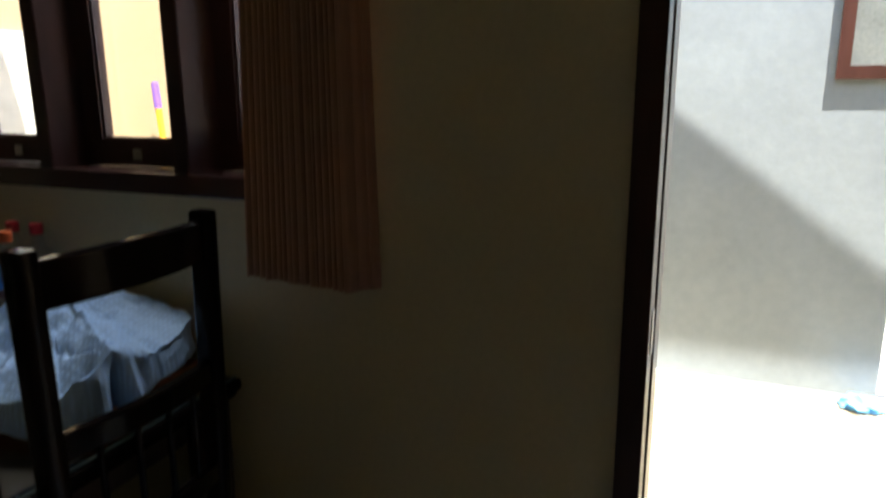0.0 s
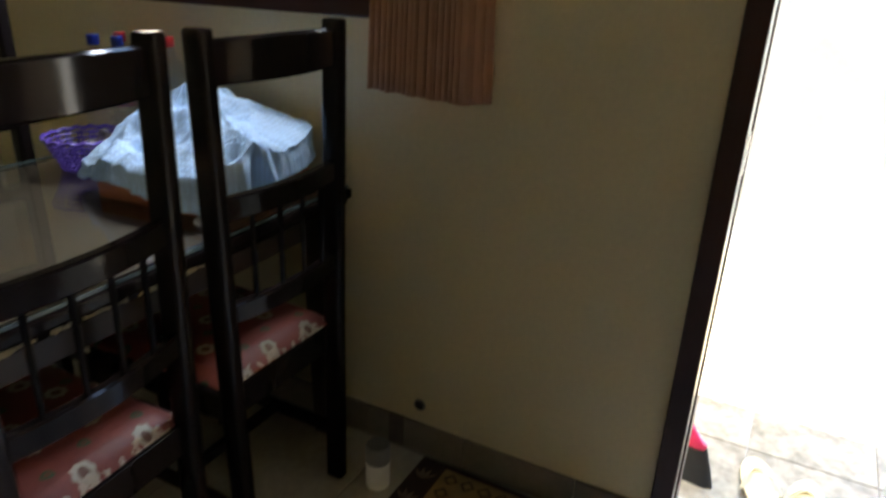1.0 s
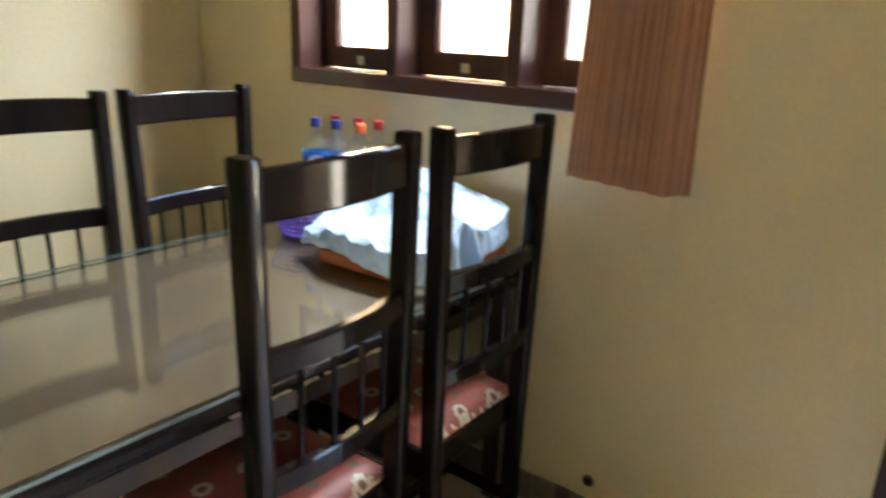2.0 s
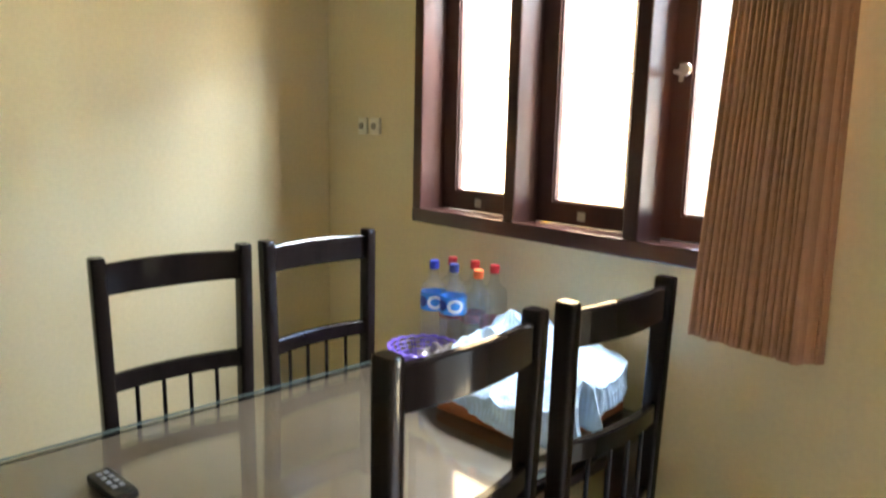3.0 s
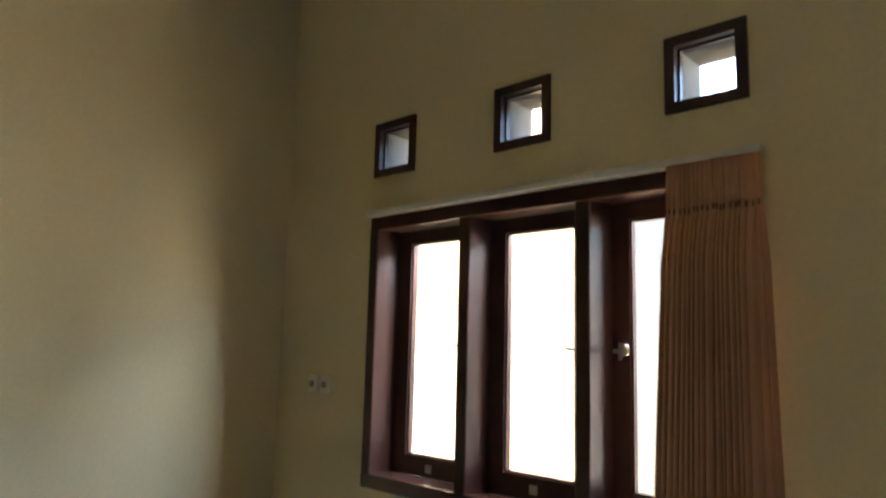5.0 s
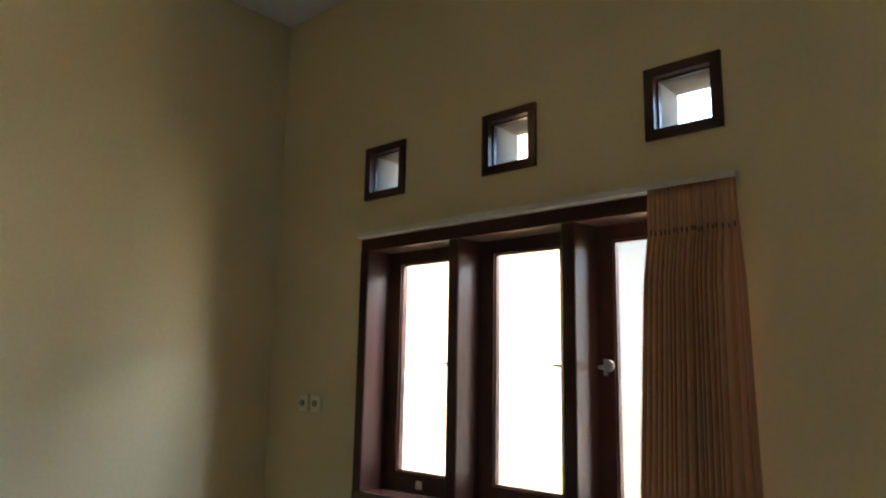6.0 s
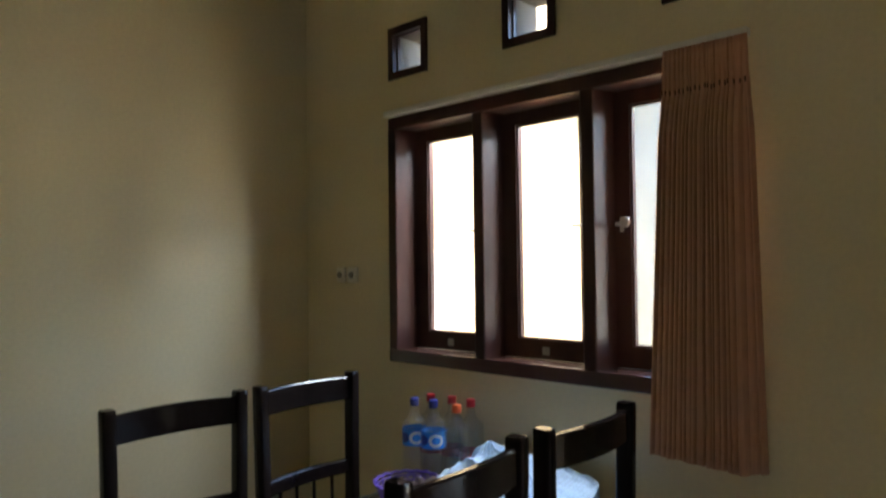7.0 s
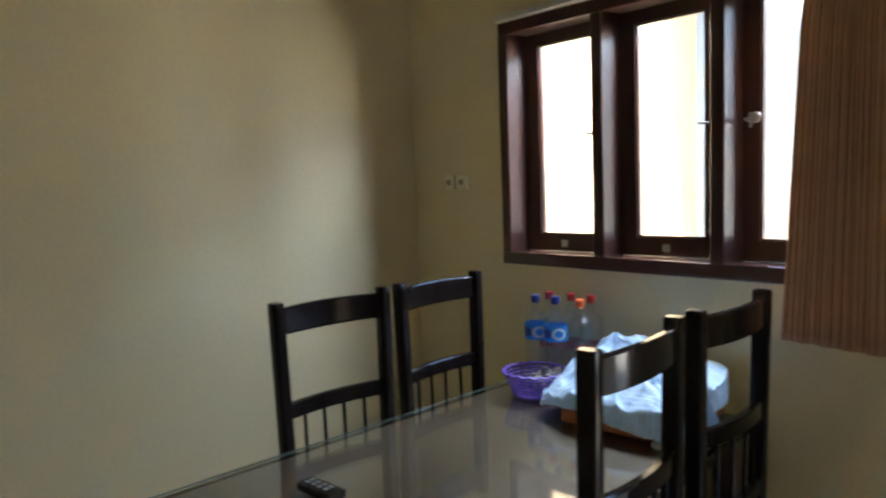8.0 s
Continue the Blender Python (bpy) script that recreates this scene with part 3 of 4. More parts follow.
# ---- dining table ----
TX0, TX1, TY0, TY1, TZ = -2.322, -1.518, -0.05, 1.592, 0.723
table = thing("dining_table", "dark wooden dining table with glass-covered brown top against wall", "table")
part("top", box(B(), TX0, TX1, TY0, TY1, 0.688, 0.7135, 0.006), EBONY, table, "dark rounded table top edge")
part("top_panel", box(B(), TX0 + 0.030, TX1 - 0.034, TY0 + 0.03, TY1 - 0.02, 0.7130, 0.7148), TOPWOOD, table, "brown veneered top under the glass")
part("edge_moulding", box(B(), TX0 + 0.012, TX1 - 0.012, TY0 + 0.012, TY1 - 0.004, 0.672, 0.6875, 0.005), EBONY, table)
part("glass_sheet", box(B(), TX0 + 0.006, TX1 - 0.008, TY0 + 0.02, TY1 - 0.010, 0.7155, 0.7225, 0.0015), SHEET, table, "clear glass sheet")
for a in (TX1 - 0.0082, TX0 + 0.0045):
    part("glass_edge", box(B(), a, a + 0.0017, TY0 + 0.02, TY1 - 0.010, 0.7158, 0.7222), EDGE, table, "greenish ground glass edge")
rng = random.Random(21)
y = 0.66
while y < 1.12:   # the lacquer has come off the lower edge in ragged strips
    w = rng.uniform(0.03, 0.085)
    n = 6
    lo = [0.672 + rng.uniform(0.001, 0.006) for _ in range(n)]
    hi = [0.686 - rng.uniform(0.0, 0.007) for _ in range(n)]
    rings = [[(TX1 - 0.0125, y + w * i / (n - 1), lo[i]), (TX1 - 0.0100, y + w * i / (n - 1), lo[i]), (TX1 - 0.0100, y + w * i / (n - 1), hi[i]), (TX1 - 0.0125, y + w * i / (n - 1), hi[i])] for i in range(n)]
    part("bare_strip", loft(B(), rings), BAREWOOD, table, "pale bare wood where lacquer is gone")
    y += w + rng.uniform(0.008, 0.05)
for a in (TX0 + 0.075, TX1 - 0.095):
    part("apron", box(B(), a, a + 0.022, TY0 + 0.10, TY1 - 0.10, 0.590, 0.673, 0.002), LEGWOOD, table)
for a in (TY0 + 0.075, TY1 - 0.095):
    part("apron", box(B(), TX0 + 0.10, TX1 - 0.10, a, a + 0.022, 0.590, 0.673, 0.002), LEGWOOD, table)
for x in (TX0 + 0.09, TX1 - 0.065):
    for y in (TY0 + 0.09, TY1 - 0.045):
        part("leg", loft(B(), [[(x + sx * r, y + sy * r, z) for sx, sy in ((-1, -1), (1, -1), (1, 1), (-1, 1))] for r, z in ((0.024, 0.001), (0.032, 0.45), (0.034, 0.672))]), LEGWOOD, table)


# ---- chairs ----
def chair():
    """Faces local +x; the back posts stand on x = 0."""
    th = thing("dining_chair", "black-brown lacquered spindle-back chair with flowered red vinyl seat", "chair", "chairs round the table")
    hw = 0.178
    bow = lambda y: -0.026 * (1 - (y / hw) ** 2)

    def lean(z):
        return -0.009 * max(0.0, (z - 0.44) / 0.68) ** 1.2

    for s in (-1, 1):
        rings = []
        for z in (0.0, 0.1, 0.25, 0.40, 0.46, 0.60, 0.75, 0.90, 1.0, 1.07, 1.105, 1.117, 1.121):
            k = 1.0 if z < 1.11 else (0.98 if z < 1.12 else 0.86)
            c = s * (hw - 0.018 * (1 - z / 1.12))
            x = lean(z)
            ring = []
            for i in range(16):
                a = 2 * math.pi * (i + 0.5) / 16
                ca, sa = math.cos(a), math.sin(a)
                ring.append((x + 0.0215 * k * math.copysign(abs(ca) ** 0.32, ca), c + 0.0165 * k * math.copysign(abs(sa) ** 0.32, sa), z))
            rings.append(ring)
        part("back_post", loft(B(), rings), EBONY, th, "", True)

    def rail(name, z0, z1, t, arch=0.0):
        rings = []
        n = 12
        for i in range(n + 1):
            y = -hw + 2 * hw * i / n
            x = bow(y) + lean((z0 + z1) / 2)
            up = arch * (1 - (y / hw) ** 2)
            c = 0.004
            rings.append([(x - t, y, z0 + c), (x - t + c, y, z0), (x + t - c, y, z0), (x + t, y, z0 + c), (x + t, y, z1 + up - c), (x + t - c, y, z1 + up), (x - t + c, y, z1 + up), (x - t, y, z1 + up - c)])
        part(name, loft(B(), rings), EBONY, th, "", True)

    rail("top_rail", 1.030, 1.103, 0.010, 0.004)
    rail("middle_rail", 0.793, 0.838, 0.011)
    rail("lower_rail", 0.588, 0.630, 0.011)
    for k in range(4):
        y = (k - 1.5) * 0.067
        x0, x1 = bow(y) + lean(0.61), bow(y) + lean(0.81)
        part("spindle", tube(B(), (x0, y, 0.628), (x1, y, 0.796), 0.0055, 0.0055, 8), EBONY, th, "", True)
    # seat pad with a soft crown
    bm = B()
    sx0, sx1, sy, zt = 0.012, 0.415, 0.172, 0.470
    n = 14
    rows = []
    for i in range(n + 1):
        row = []
        for j in range(n + 1):
            u, v = i / n * 2 - 1, j / n * 2 - 1
            e = max(abs(u), abs(v))
            drop = 0.022 * max(0, (e - 0.86) / 0.14) ** 2
            crown = 0.008 * (1 - u * u) * (1 - v * v)
            wide = sy * (1 + 0.10 * (i / n))
            row.append(bm.verts.new((sx0 + (sx1 - sx0) * i / n, wide * v, zt - 0.008 + crown - drop)))
        rows.append(row)
    for a, b in zip(rows, rows[1:]):
        for j in range(n):
            bm.faces.new((a[j], a[j + 1], b[j + 1], b[j]))
    border = [e for e in bm.edges if e.is_boundary]
    ext = bmesh.ops.extrude_edge_only(bm, edges=border)["geom"]
    for v in ext:
        if isinstance(v, bmesh.types.BMVert):
            v.co.z = 0.432
    part("seat", bm, FLOWERS, th, "worn red vinyl seat with pale flowers", True)
    fr = B()
    box(fr, 0.004, 0.026, -0.155, 0.155, 0.372, 0.436, 0.002)
    box(fr, 0.392, 0.414, -0.165, 0.165, 0.372, 0.436, 0.002)
    box(fr, 0.012, 0.40, -0.186, -0.166, 0.372, 0.436, 0.002)
    box(fr, 0.012, 0.40, 0.166, 0.186, 0.372, 0.436, 0.002)
    part("seat_frame", fr, EBONY, th)
    for s in (-1, 1):
        part("front_leg", loft(B(), [[(0.398 + dx * r, s * 0.170 + dy * r, z) for dx, dy in ((-1, -1), (1, -1), (1, 1), (-1, 1))] for r, z in ((0.015, 0.0), (0.020, 0.25), (0.021, 0.40))]), EBONY, th)
        part("side_stretcher", box(B(), 0.0, 0.39, s * 0.166 - 0.009, s * 0.166 + 0.009, 0.120, 0.148, 0.002), EBONY, th)
    part("cross_stretcher", box(B(), 0.19, 0.21, -0.160, 0.160, 0.122, 0.146, 0.002), EBONY, th)
    return th


first = chair()
first.matrix_basis = pose(-2.345, 0.714, 0, 0, 0, -1.6)
for x, y, turn in ((-2.355, 1.140, 3.2), (-1.440, 0.806, 184.6), (-1.450, 1.251, 180)):
    copy_thing(first, pose(x, y, 0, 0, 0, turn))

# ---- things on the table ----


def bottle(x, y, cap, label, text, low=0.160, high=0.214, cat="bottle"):
    th = thing("plastic_bottle", text, cat, "bottles on the table", at=pose(x, y, TZ))
    prof = [(0.030, 0.0), (0.038, 0.004), (0.040, 0.02), (0.040, 0.085), (0.0385, 0.095), (0.040, 0.105), (0.040, 0.212), (0.0392, 0.223), (0.037, 0.232), (0.033, 0.238), (0.028, 0.2418), (0.022, 0.2458), (0.0170, 0.252), (0.0145, 0.262), (0.0130, 0.278), (0.0125, 0.285), (0.0125, 0.296)]
    part("body", lathe(B(), prof, n=24, caps=False), PET, th, "clear empty plastic body", True)
    part("cap", lathe(B(), [(0.0145, 0.284), (0.0150, 0.286), (0.0150, 0.306), (0.0140, 0.3095), (0.004, 0.310)], n=20), cap, th, "", True)
    if label == LABELR:
        part("label", lathe(B(), [(0.0406, low), (0.0408, low + 0.002), (0.0408, high - 0.002), (0.0406, high)], n=24, caps=False), label, th, "", True)
    elif label:
        lb = part("label", lathe(B(), [(0.0406, low), (0.0408, low + 0.002), (0.0408, high - 0.002), (0.0406, high)], n=24, caps=False), label, th, "", True)
        zc, hz, wide = (low + high) / 2, (high - low) / 2 - 0.007, 0.62
        for mid, size, mat in ((-0.62, 1.0, LABELW), (-0.62, 0.58, label), (-1.75, 0.8, NAVY), (0.9, 0.8, NAVY)):
            mark = B()
            n = 16
            rad = 0.0411 + 0.0003 * (size < 0.7)
            rings = []
            for i in range(n + 1):
                t = -1 + 2 * i / n
                a = mid + wide * size * t
                h = hz * size * math.sqrt(max(0.0, 1 - t * t)) + 0.0004
                rings.append([(rad * math.cos(a), rad * math.sin(a), zc - h), (rad * math.cos(a), rad * math.sin(a), zc + h)])
            loft(mark, rings, closed=False)
            part("label_print", mark, mat, lb, "", True)
    return th


WATER = "clear empty water bottle with blue cap and blue label"
SODA = "clear empty soft drink bottle with red cap and red label"
bottle(-2.215, 1.450, BLUE, LABELB, WATER)
bottle(-2.140, 1.462, BLUE, LABELB, WATER)
bottle(-2.037, 1.459, ORANGE, None, "clear empty plastic bottle with orange cap and no label")
bottle(-2.057, 1.550, RED, LABELR, SODA, 0.118, 0.146)
bottle(-2.222, 1.535, RED, LABELR, SODA, 0.118, 0.146)
bottle(-2.138, 1.549, RED, LABELR, SODA, 0.118, 0.146)


def basket(x, y):
    th = thing("basket", "purple woven plastic basket with scalloped rim, nearly empty", "basket", at=pose(x, y, TZ))
    h, r0, r1, n = 0.080, 0.066, 0.098, 40
    part("base", lathe(B(), [(r0, 0.0), (r0 + 0.002, 0.004), (r0 - 0.004, 0.006), (0.002, 0.006)], n=32), PURPLE, th, "", True)
    for i in range(n):
        a = 2 * math.pi * i / n
        d = 0.035 if i % 2 else -0.035
        part("rib", tube(B(), (r0 * math.cos(a), r0 * math.sin(a), 0.003), (r1 * math.cos(a + d), r1 * math.sin(a + d), h - 0.006), 0.0028, 0.0028, 5), PURPLE, th)
    for k in range(6):
        f = (k + 0.7) / 6.6
        r = r0 + (r1 - r0) * f
        part("hoop", lathe(B(), [(r + 0.002, h * f - 0.003), (r + 0.0045, h * f), (r + 0.002, h * f + 0.003), (r - 0.001, h * f), (r + 0.002, h * f - 0.003)], n=36, caps=False), PURPLE, th, "", True)
    rings = []
    m = 96
    for dr, dz in ((0.0, -0.004), (0.007, -0.003), (0.009, 0.003), (0.002, 0.006), (-0.002, 0.0), (0.0, -0.004)):
        rings.append([((r1 + dr) * math.cos(2 * math.pi * i / m), (r1 + dr) * math.sin(2 * math.pi * i / m), h + dz + 0.0025 * math.cos(2 * math.pi * i / m * 18)) for i in range(m)])
    part("rim", loft(B(), rings, True, False), PURPLE, th, "", True)
    return th


basket(-2.135, 1.340)
wrap = thing("plastic_wrapper", "crumpled clear plastic wrapper lying in the purple basket", "wrapper", at=pose(-2.105, 1.372, TZ + 0.030, 0, 0, 35))
bm = B()
bmesh.ops.create_icosphere(bm, subdivisions=4, radius=1)
for v in bm.verts:
    k = 1 + 0.55 * noise.noise(v.co * 2.1) - 0.35 * abs(noise.noise(v.co * 5.3))
    v.co = Vector((v.co.x * 0.060 * k, v.co.y * 0.040 * k, max(-0.022, v.co.z * 0.045 * k + 0.012)))
part("film", bm, WRAP, wrap)
lid = thing("jar_lid", "small white plastic lid lying beside the tray", "lid", at=pose(-1.603, 1.205, TZ))
part("disc", lathe(B(), [(0.024, 0.0), (0.026, 0.002), (0.026, 0.008), (0.024, 0.0095), (0.002, 0.0095)], n=28), WHITE, lid, "", True)

tray = thing("serving_tray", "orange-brown varnished wooden tray under the cloth", "tray", at=pose(-1.778, 1.375, TZ, 0, 0, 4))
part("board", box(B(), -0.145, 0.180, -0.160, 0.160, 0.0, 0.012, 0.003), TRAYWOOD, tray)
for a in ((-0.153, 0.190, -0.171, -0.159), (-0.153, 0.190, 0.159, 0.171), (-0.153, -0.143, -0.159, 0.159), (0.180, 0.190, -0.159, 0.159)):
    part("rim", box(B(), *a, 0.0, 0.034, 0.003), TRAYWOOD, tray)


def cloth():
    """A thin cloth thrown over dishes: it slopes from one peak to a drawn edge, then hangs down to a wavy hem."""
    bm = B()
    peak = Vector((-1.905, 1.455, 0.222))
    # edge x, y, height, and the height of the hem below it
    loop = [(-2.012, 1.232, 0.062, 0.016), (-1.930, 1.194, 0.090, 0.046), (-1.845, 1.184, 0.102, 0.050), (-1.720, 1.180, 0.102, 0.032), (-1.578, 1.208, 0.108, 0.014),
            (-1.548, 1.292, 0.164, 0.040), (-1.552, 1.390, 0.125, 0.062), (-1.572, 1.515, 0.150, 0.080), (-1.750, 1.560, 0.165, 0.06), (-1.940, 1.555, 0.170, 0.05), (-1.978, 1.380, 0.122, 0.03)]
    per, inner, skirt = 18, 44, 12
    n = len(loop) * per
    mid = Vector((-1.77, 1.38, 0))
    rings = [[] for _ in range(inner + skirt)]
    for k in range(n):
        f = k / per
        a, b, t = loop[int(f)], loop[(int(f) + 1) % len(loop)], f % 1.0
        t = t + 0.12 * math.sin(2 * math.pi * t) * -0.6
        e = [p + (q - p) * t for p, q in zip(a, b)]
        bulge = 0.010 * math.sin(math.pi * t)
        out = (Vector((e[0], e[1], 0)) - mid).normalized()
        wave = 0.5 * math.sin(k * 0.24) + 0.9 * noise.noise((k * 0.13, 3.1, 0.0))
        fold = math.exp(-((f - 4.64) / 0.08) ** 2) + math.exp(-((f - 5.34) / 0.08) ** 2) - 1.0 * math.exp(-((f - 5.0) / 0.17) ** 2)
        for i in range(inner):
            s = (i + 1) / inner
            p = peak.lerp(Vector(e[:3]), s)
            p += out * bulge * s
            amp = math.sin(math.pi * min(1, s * 1.05)) if s < 0.95 else 0.15
            amp *= 1.0 - 0.62 * min(1.0, max(0.0, (f - 3.5) / 0.8)) * min(1.0, max(0.0, (8.5 - f) / 0.8))   # taut on the far side
            wx, wy = p.x + 0.02 * noise.noise((p.x * 6, p.y * 6, 1.1)), p.y + 0.02 * noise.noise((p.x * 6, p.y * 6, 5.1))
            p.z += amp * (0.016 - 0.085 * abs(noise.noise((wx * 8, wy * 8, 0.7))))
            p.z += (0.3 + 0.7 * amp) * (0.006 - 0.034 * abs(noise.noise((wx * 19, wy * 19, 2.7))))
            p.z += 0.007 * noise.noise((wx * 40, wy * 45, 6.7))
            # sharp crossing creases
            for turn, size, deep in ((0.5, 0.075, 0.016), (1.9, 0.060, 0.014), (2.7, 0.11, 0.018)):
                c = (wx * math.cos(turn) + wy * math.sin(turn)) / size + 1.6 * noise.noise((wx * 7, wy * 7, turn))
                p.z -= (0.35 + 0.65 * amp) * deep * max(0.0, noise.noise((wx * 5, wy * 5, turn + 4)) + 0.25) * (1 - abs(2 * (c % 1.0) - 1)) ** 2
            d, ang = math.hypot(p.x - loop[5][0], p.y - loop[5][1]), math.atan2(p.y - loop[5][1], p.x - loop[5][0])
            p.z -= 0.075 * abs(noise.noise((ang * 2.1, 7.3, 0.2))) * min(1, d / 0.05) * math.exp(-d / 0.11)
            # the taut line from the peak to the pinched point
            p.z += 0.024 * math.exp(-((f - 5.0) / 0.13) ** 2) * amp - 0.014 * math.exp(-((f - 5.0) / 0.45) ** 2) * amp
            # folds hanging over the front edge
            if f < 3.6:
                p.z -= 0.016 * abs(math.sin(f * 4.1 + 0.8 * math.sin(f * 2.3))) * max(0.0, (s - 0.45) / 0.55) ** 1.5
            p.z -= 0.006 * (1 - s) ** 3 * abs(math.sin(k * 0.1))
            rings[i].append(p)
        edge_z = p.z
        for i in range(skirt):
            s = (i + 1) / skirt
            hem = e[3] + 0.004 * wave
            p = Vector((e[0], e[1], 0)) + out * (bulge + 0.003 + s * (0.006 + 0.011 * wave + 0.050 * fold) - 0.016 * abs(noise.noise((e[0] * 30, e[1] * 30, s * 1.5))))
            p.z = edge_z + (hem - edge_z) * s + 0.003 * noise.noise((p.x * 40, p.y * 40, s * 3))
            rings[inner + i].append(p)
    low = TZ + 0.006
    grid = [[bm.verts.new((p.x, p.y, max(TZ + p.z, low))) for p in r] for r in rings]
    top = bm.verts.new((peak.x, peak.y, TZ + peak.z - 0.004))
    for k in range(n):
        bm.faces.new((top, grid[0][k], grid[0][(k + 1) % n]))
    for r, q in zip(grid, grid[1:]):
        for k in range(n):
            bm.faces.new((r[k], q[k], q[(k + 1) % n], r[(k + 1) % n]))
    th = tagged(part("cloth_cover", bm, CLOTH, None, "", True), "crumpled pale blue cloth draped over dishes on a tray", "cloth")
    so = th.modifiers.new("thickness", "SOLIDIFY")
    so.thickness, so.offset = 0.0015, 1
    return th


cloth()

phone = thing("remote_control", "small dark plastic remote with pale keys on the table", "remote control", at=pose(-2.030, 0.444, TZ, 0, 0, 6))
part("case", box(B(), -0.064, 0.064, -0.024, 0.024, 0.0, 0.022, 0.008), BLACK, phone, "", True)
for i in range(4):
    for j in range(2):
        part("key", box(B(), -0.045 + i * 0.022, -0.032 + i * 0.022, -0.012 + j * 0.014, -0.003 + j * 0.014, 0.0215, 0.0240, 0.001), GREY, phone)

# ---- on the floor ----
jar = thing("plastic_jar", "small white plastic jar with a grey lid on floor", "jar", at=pose(-1.338, 1.432, 0.0))
part("body", lathe(B(), [(0.027, 0.0), (0.030, 0.003), (0.0305, 0.070), (0.029, 0.074), (0.024, 0.076)], n=24), WHITE, jar, "", True)
part("lid", lathe(B(), [(0.026, 0.074), (0.0305, 0.075), (0.0315, 0.080), (0.0312, 0.118), (0.028, 0.124), (0.004, 0.125)], n=24), GREY, jar, "dark grey screw lid", True)


def mat_material():
    """Woven mat: ochre field with brown diamonds and a dark border with pale sprays."""
    m = material("woven_mat", (0.27, 0.17, 0.07), 0.9, vary=0.12, scale=30, grain=260, bump=0.5)
    return m


MAT_FIELD = mat_material()
MAT_DARK = material("mat_dark_pile", (0.045, 0.022, 0.016), 0.95, vary=0.2, scale=30, grain=260, bump=0.5)
MAT_SPRAY = material("mat_pale_pile", (0.20, 0.13, 0.09), 0.95, vary=0.2, scale=30, grain=260, bump=0.5)
MX0, MX1, MY0, MY1 = -1.284, -0.790, 0.72, 1.578
rug = thing("door_mat", "brown and ochre patterned woven mat on the tiled floor", "mat")
part("border", box(B(), MX0, MX1, MY0, MY1, 0.0005, 0.007, 0.002), MAT_DARK, rug, "dark brown border with leaf sprays")
part("field", box(B(), MX0 + 0.075, MX1 - 0.075, MY0 + 0.075, MY1 - 0.018, 0.007, 0.0088, 0.0008), MAT_FIELD, rug, "ochre woven field")


def outline(bm, pts, w, z):
    """A closed woven line of width w through pts."""
    n = len(pts)
    for i in range(n):
        a, b = Vector(pts[i]), Vector(pts[(i + 1) % n])
        d = (b - a).normalized()
        s = Vector((-d.y, d.x)) * w / 2
        a, b = a - d * w / 2, b + d * w / 2
        vs = [bm.verts.new((p.x, p.y, z + 0.0001 * (i % 2))) for p in (a - s, b - s, b + s, a + s)]
        bm.faces.new(vs)


def diamond(x, y):
    bm = B()
    r = 0.017
    outline(bm, [(x - r, y), (x, y - r), (x + r, y), (x, y + r)], 0.005, 0.0094)
    part("diamond", bm, MAT_DARK, rug)


fx0, fx1, fy0, fy1 = MX0 + 0.075, MX1 - 0.075, MY0 + 0.075, MY1 - 0.018
for i in range(7):
    for y in (fy1 - 0.032, fy0 + 0.032):
        diamond(fx0 + 0.030 + i * (fx1 - fx0 - 0.06) / 6, y)
for j in range(1, 13):
    y = fy1 - 0.032 - j * (fy1 - fy0 - 0.064) / 13
    diamond(fx0 + 0.030, y)
    diamond(fx1 - 0.030, y)
    if j % 2 == 0:
        diamond(fx0 + 0.072, y + 0.024)
bm = B()
outline(bm, [(fx0 + 0.105, fy0 + 0.10), (fx1 - 0.065, fy0 + 0.10), (fx1 - 0.065, fy1 - 0.085), (fx0 + 0.105, fy1 - 0.085)], 0.006, 0.0096)
part("inner_line", bm, MAT_DARK, rug)
for k in range(5):
    bm = B()
    cx, cy = (fx0 + fx1) / 2 + 0.02, fy1 - 0.16 - k * 0.11
    pts = [(cx + (0.055 + 0.018 * math.cos(5 * a)) * math.cos(a), cy + (0.040 + 0.012 * math.cos(5 * a)) * math.sin(a)) for a in [2 * math.pi * i / 30 for i in range(30)]]
    outline(bm, pts, 0.004, 0.0098)
    outline(bm, [(cx + (x - cx) * 0.45, cy + (y - cy) * 0.45) for x, y in pts[::2]], 0.004, 0.0098)
    part("medallion", bm, MAT_DARK, rug)
for k in range(9):
    for x in (MX0 + 0.036, MX1 - 0.036):
        bm = B()
        y = MY1 - 0.06 - k * 0.09
        for a in (-0.9, -0.35, 0.2, 0.75):
            d = Vector((math.sin(a), math.cos(a)))
            s = Vector((-d.y, d.x)) * 0.006
            c = Vector((x, y - 0.02))
            bm.faces.new([bm.verts.new((p.x, p.y, 0.0077)) for p in (c, c + d * 0.02 + s, c + d * 0.042, c + d * 0.02 - s)])
        part("leaf_spray", bm, MAT_SPRAY, rug)

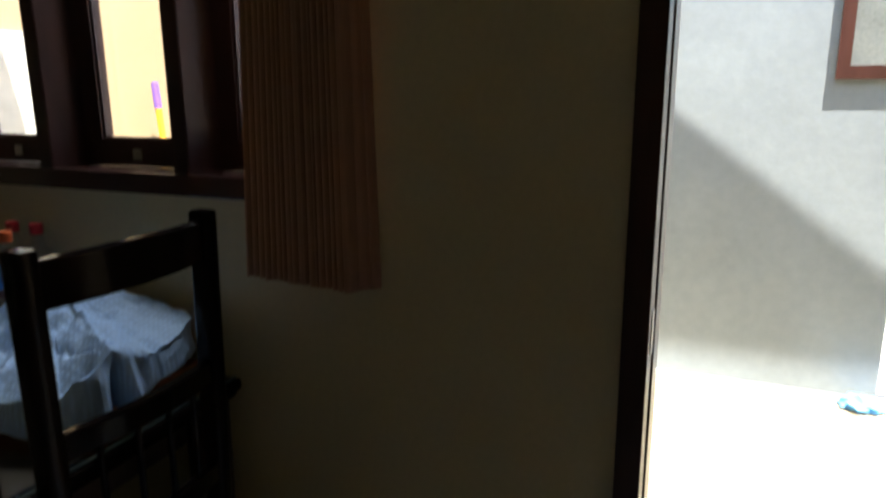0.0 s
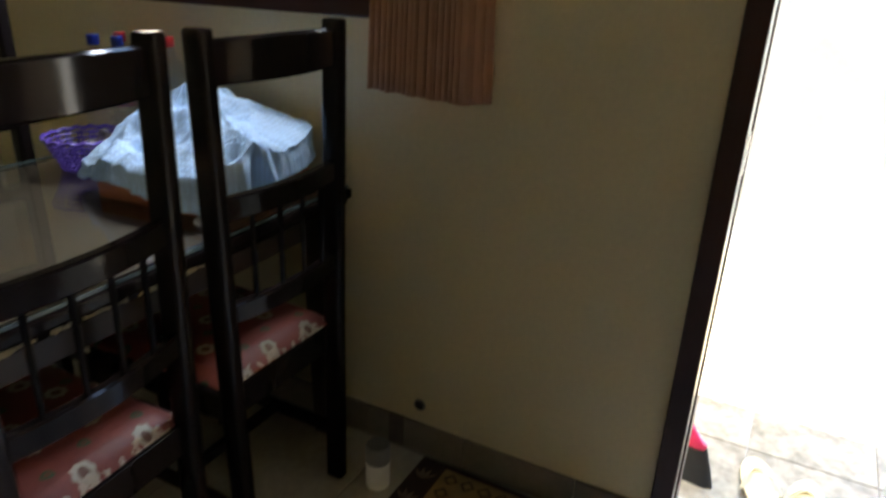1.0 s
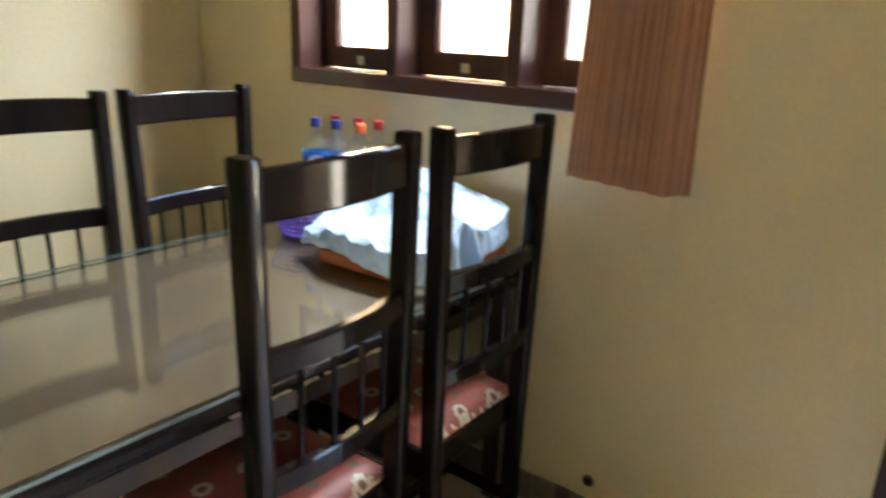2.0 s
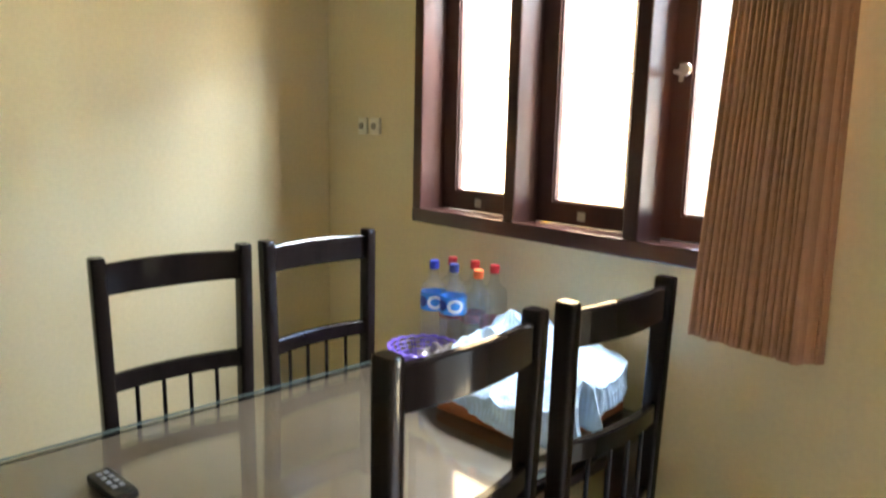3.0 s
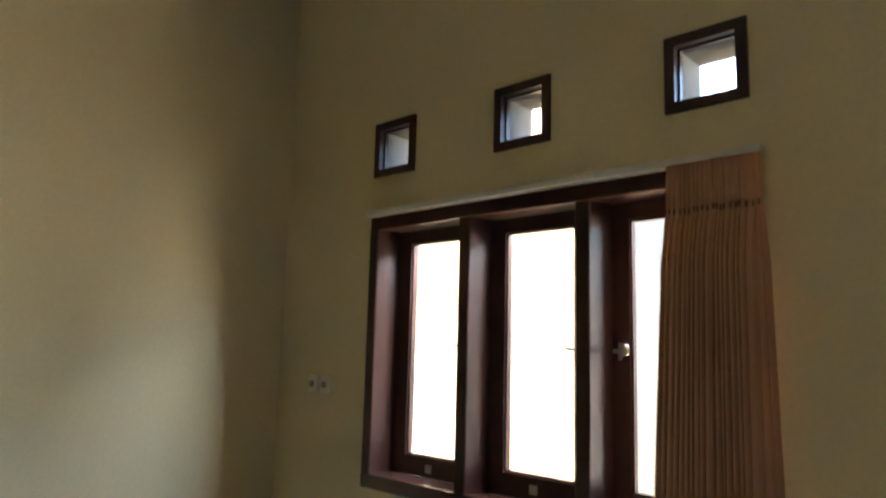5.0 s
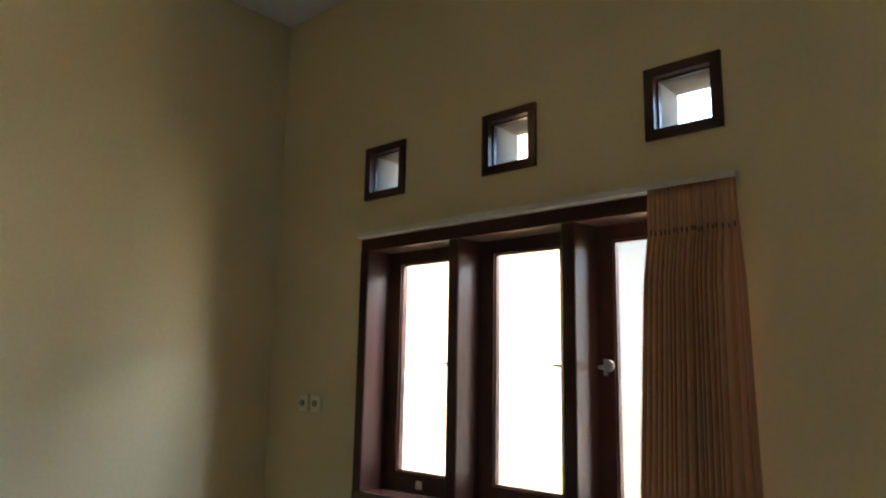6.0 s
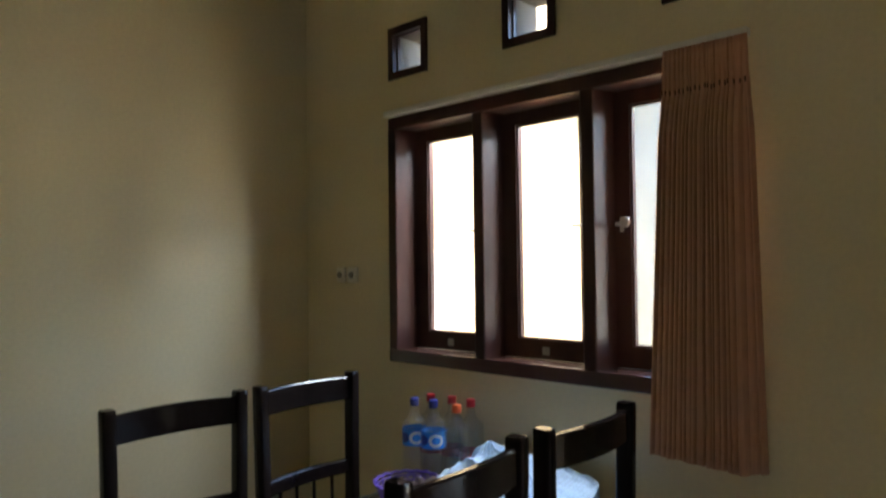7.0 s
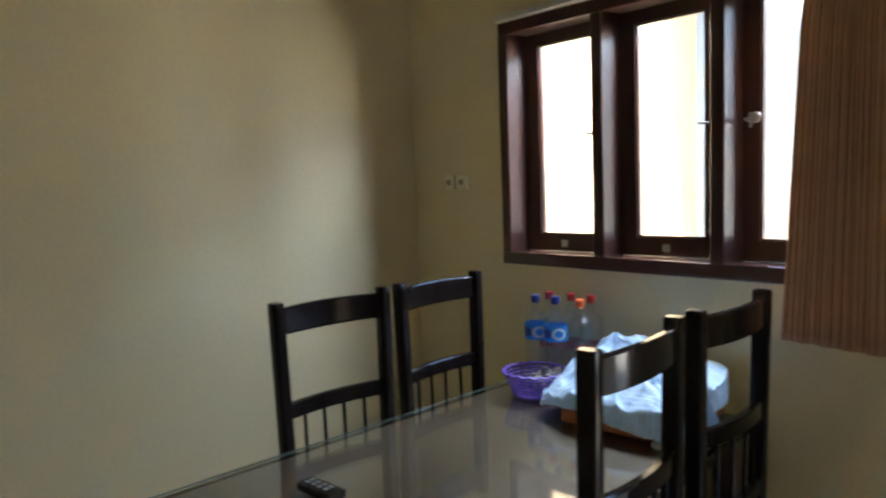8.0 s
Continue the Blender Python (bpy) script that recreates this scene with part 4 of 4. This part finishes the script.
# ---- courtyard things ----
broom = thing("broom", "pink plastic broom with black bristles standing outside doorway", "broom", at=pose(-0.672, 1.925, -0.03, 0, 0, -20))
bm = B()
rings = []
for z, w, d in ((0.0, 0.092, 0.030), (0.05, 0.078, 0.026), (0.115, 0.055, 0.018)):
    rings.append([(w * math.cos(2 * math.pi * i / 20), d * math.sin(2 * math.pi * i / 20), z + (0.006 * math.sin(i * 2.7) if z == 0 else 0)) for i in range(20)])
part("bristles", loft(bm, rings), BRISTLE, broom, "splayed black bristles", True)
part("head", loft(B(), [[(w * math.cos(2 * math.pi * i / 20), d * math.sin(2 * math.pi * i / 20), z) for i in range(20)] for z, w, d in ((0.104, 0.058, 0.022), (0.116, 0.056, 0.022), (0.130, 0.034, 0.018), (0.150, 0.015, 0.013))]), PINK, broom, "pink plastic head", True)
part("stick", tube(B(), (0, 0, 0.146), (-0.235, -0.190, 1.17), 0.011), PINK, broom, "pink stick", True)


def sandal(x, y, turn):
    th = thing("sandal", "pale worn foam sandal lying outside on tiles", "sandal", "sandals outside the door", at=pose(x, y, -0.030, 0, 0, turn))
    n = 28

    def ring(s, z):
        return [((0.044 + 0.008 * math.sin(2 * math.pi * i / n)) * s * math.cos(2 * math.pi * i / n), 0.122 * s * math.sin(2 * math.pi * i / n), z) for i in range(n)]

    part("sole", loft(B(), [ring(0.97, 0.0), ring(1.0, 0.004), ring(1.0, 0.014)]), SANDAL_SIDE, th, "dark sole edge", True)
    part("footbed", loft(B(), [ring(1.0, 0.0142), ring(0.99, 0.020), ring(0.9, 0.021)]), SANDAL, th, "", True)
    for s in (-1, 1):
        pts = [Vector((0, 0.07, 0.021)), Vector((s * 0.02, 0.045, 0.038)), Vector((s * 0.036, 0.01, 0.036)), Vector((s * 0.046, -0.02, 0.014))]
        bm = B()
        loft(bm, [[p + Vector(o) for o in ((-0.006, 0, -0.002), (0.006, 0, -0.002), (0.006, 0, 0.002), (-0.006, 0, 0.002))] for p in pts])
        part("strap", bm, SANDAL, th, "", True)
    return th


sandal(-0.475, 1.945, 12)
sandal(-0.372, 1.915, -8)
stick = thing("broom_stick", "yellow broom handle with violet grip leaning on the wall", "broom handle")
part("shaft", tube(B(), (-2.62, 2.64, -0.03), (-2.770, 2.675, 1.275), 0.013), YELLOW, stick, "", True)
part("grip", tube(B(), (-2.7695, 2.6749, 1.272), (-2.7810, 2.6776, 1.375), 0.0150, 0.0145), LILAC, stick, "violet plastic grip", True)
bag = thing("plastic_bag", "crumpled light blue plastic bag on the courtyard floor", "bag", at=pose(0.057, 3.72, -0.03))
bm = B()
bmesh.ops.create_icosphere(bm, subdivisions=3, radius=1)
for v in bm.verts:
    k = 1 + 0.45 * noise.noise(v.co * 2.3)
    v.co = Vector((v.co.x * 0.085 * k, v.co.y * 0.07 * k, max(0, v.co.z * 0.035 * k + 0.022)))
part("film", bm, BAG, bag)
yw = thing("window_2", "brown wooden window with dusty panes in courtyard wall", "window", kind="structure")
part("frame", pierced(B(), (-0.185, 0.115), (1.375, 2.08), 3.838, 3.865, [(-0.135, 0.065, 1.43, 2.03)]), FRAME, yw)
part("pane", box(B(), -0.136, 0.066, 3.848, 3.855, 1.429, 2.031), material("dusty_pane", (0.20, 0.22, 0.21), 0.25, vary=0.15), yw)
# unseen sheet, added only to cast the diagonal shade on the yard wall
awning = thing("awning", "unseen sheet added above the courtyard wall to cast slanting shade", "awning")
bm = B()
h0 = 2.735
low, steep = 0.62, 0.75   # the edge of its shade on the wall: height under x = 0, and slope
ring = []
for x in (0.70, -2.90):
    t = h0 - (low - steep * x)
    ring.append((x + 0.27 * t, 3.86 - 0.17 * t, h0))
ring = [(-2.98, ring[0][1], h0), ring[0], ring[1], (-2.98, ring[1][1], h0)]
loft(bm, [[(x, y, z) for x, y, z in ring], [(x, y, z + 0.01) for x, y, z in ring]])
part("sheet", bm, ROOF, awning)

# ---- tiles last ----
skirting = tagged(new("baseboard"), "grey-brown glazed skirting tiles along the wall", "baseboard", "", "structure")


def tile_mesh(name, w, d, h, mat, bevel=0.0015):
    bm = box(B(), -w / 2, w / 2, -d / 2, d / 2, -h, 0, 0)
    top = [e for e in bm.edges if all(v.co.z > -1e-6 for v in e.verts)]
    bmesh.ops.bevel(bm, geom=top, offset=bevel, segments=1, affect="EDGES")
    return mesh_of(name, bm, mat)


S = 0.40
tm = tile_mesh("tile", S - 0.004, S - 0.004, 0.012, TILE)
nx, ny = int((RIGHT - LEFT) / S), int((FRONT - BACK) / S)
for i in range(nx + 1):
    for j in range(ny + 1):
        x, y = LEFT + S * (i + 0.5), FRONT - 0.012 - S * (j + 0.5)
        if x + S / 2 > RIGHT + 0.01 or y - S / 2 < BACK:
            continue
        t = new("tile", tm)
        t.parent = floor
        t.location = (x, y, 0)
bm = B()
box(bm, -0.149, 0.149, -0.010, 0, 0.001, 0.092, 0.0025)
sm = mesh_of("skirting_tile", bm, SKIRT)
for i in range(7):
    x = LEFT + 0.15 + 0.30 * i + 0.021
    if x + 0.15 > DX0:
        break
    t = new("skirting_tile", sm)
    t.parent = skirting
    t.location = (x, FRONT, 0)
bm = B()
box(bm, -0.0865, 0.0865, -0.010, 0, 0.001, 0.092, 0.0025)
t = part("skirting_tile", bm, SKIRT, skirting)
t.location = (DX0 - 0.0885, FRONT, 0)
bm = B()
box(bm, -0.0235, 0.0235, -0.0115, 0, 0.001, 0.094, 0.002)
t = part("skirting_offcut", bm, material("brown_skirting_offcut", (0.12, 0.085, 0.065), 0.35, vary=0.2, scale=20), skirting, "darker brown offcut tile")
t.location = (-1.382, FRONT - 0.0015, 0)
YS = 0.33
ym = tile_mesh("yard_tile", YS - 0.003, YS - 0.003, 0.003, YARD_TILE, 0.001)
for i in range(12):
    for j in range(7):
        x, y = -2.83 + YS * (i + 0.5), OUT + 0.035 + YS * (j + 0.5)
        if y + YS / 2 > 3.90:
            continue
        t = new("paving_tile", ym)
        t.parent = ground
        t.location = (x, y, -0.030)
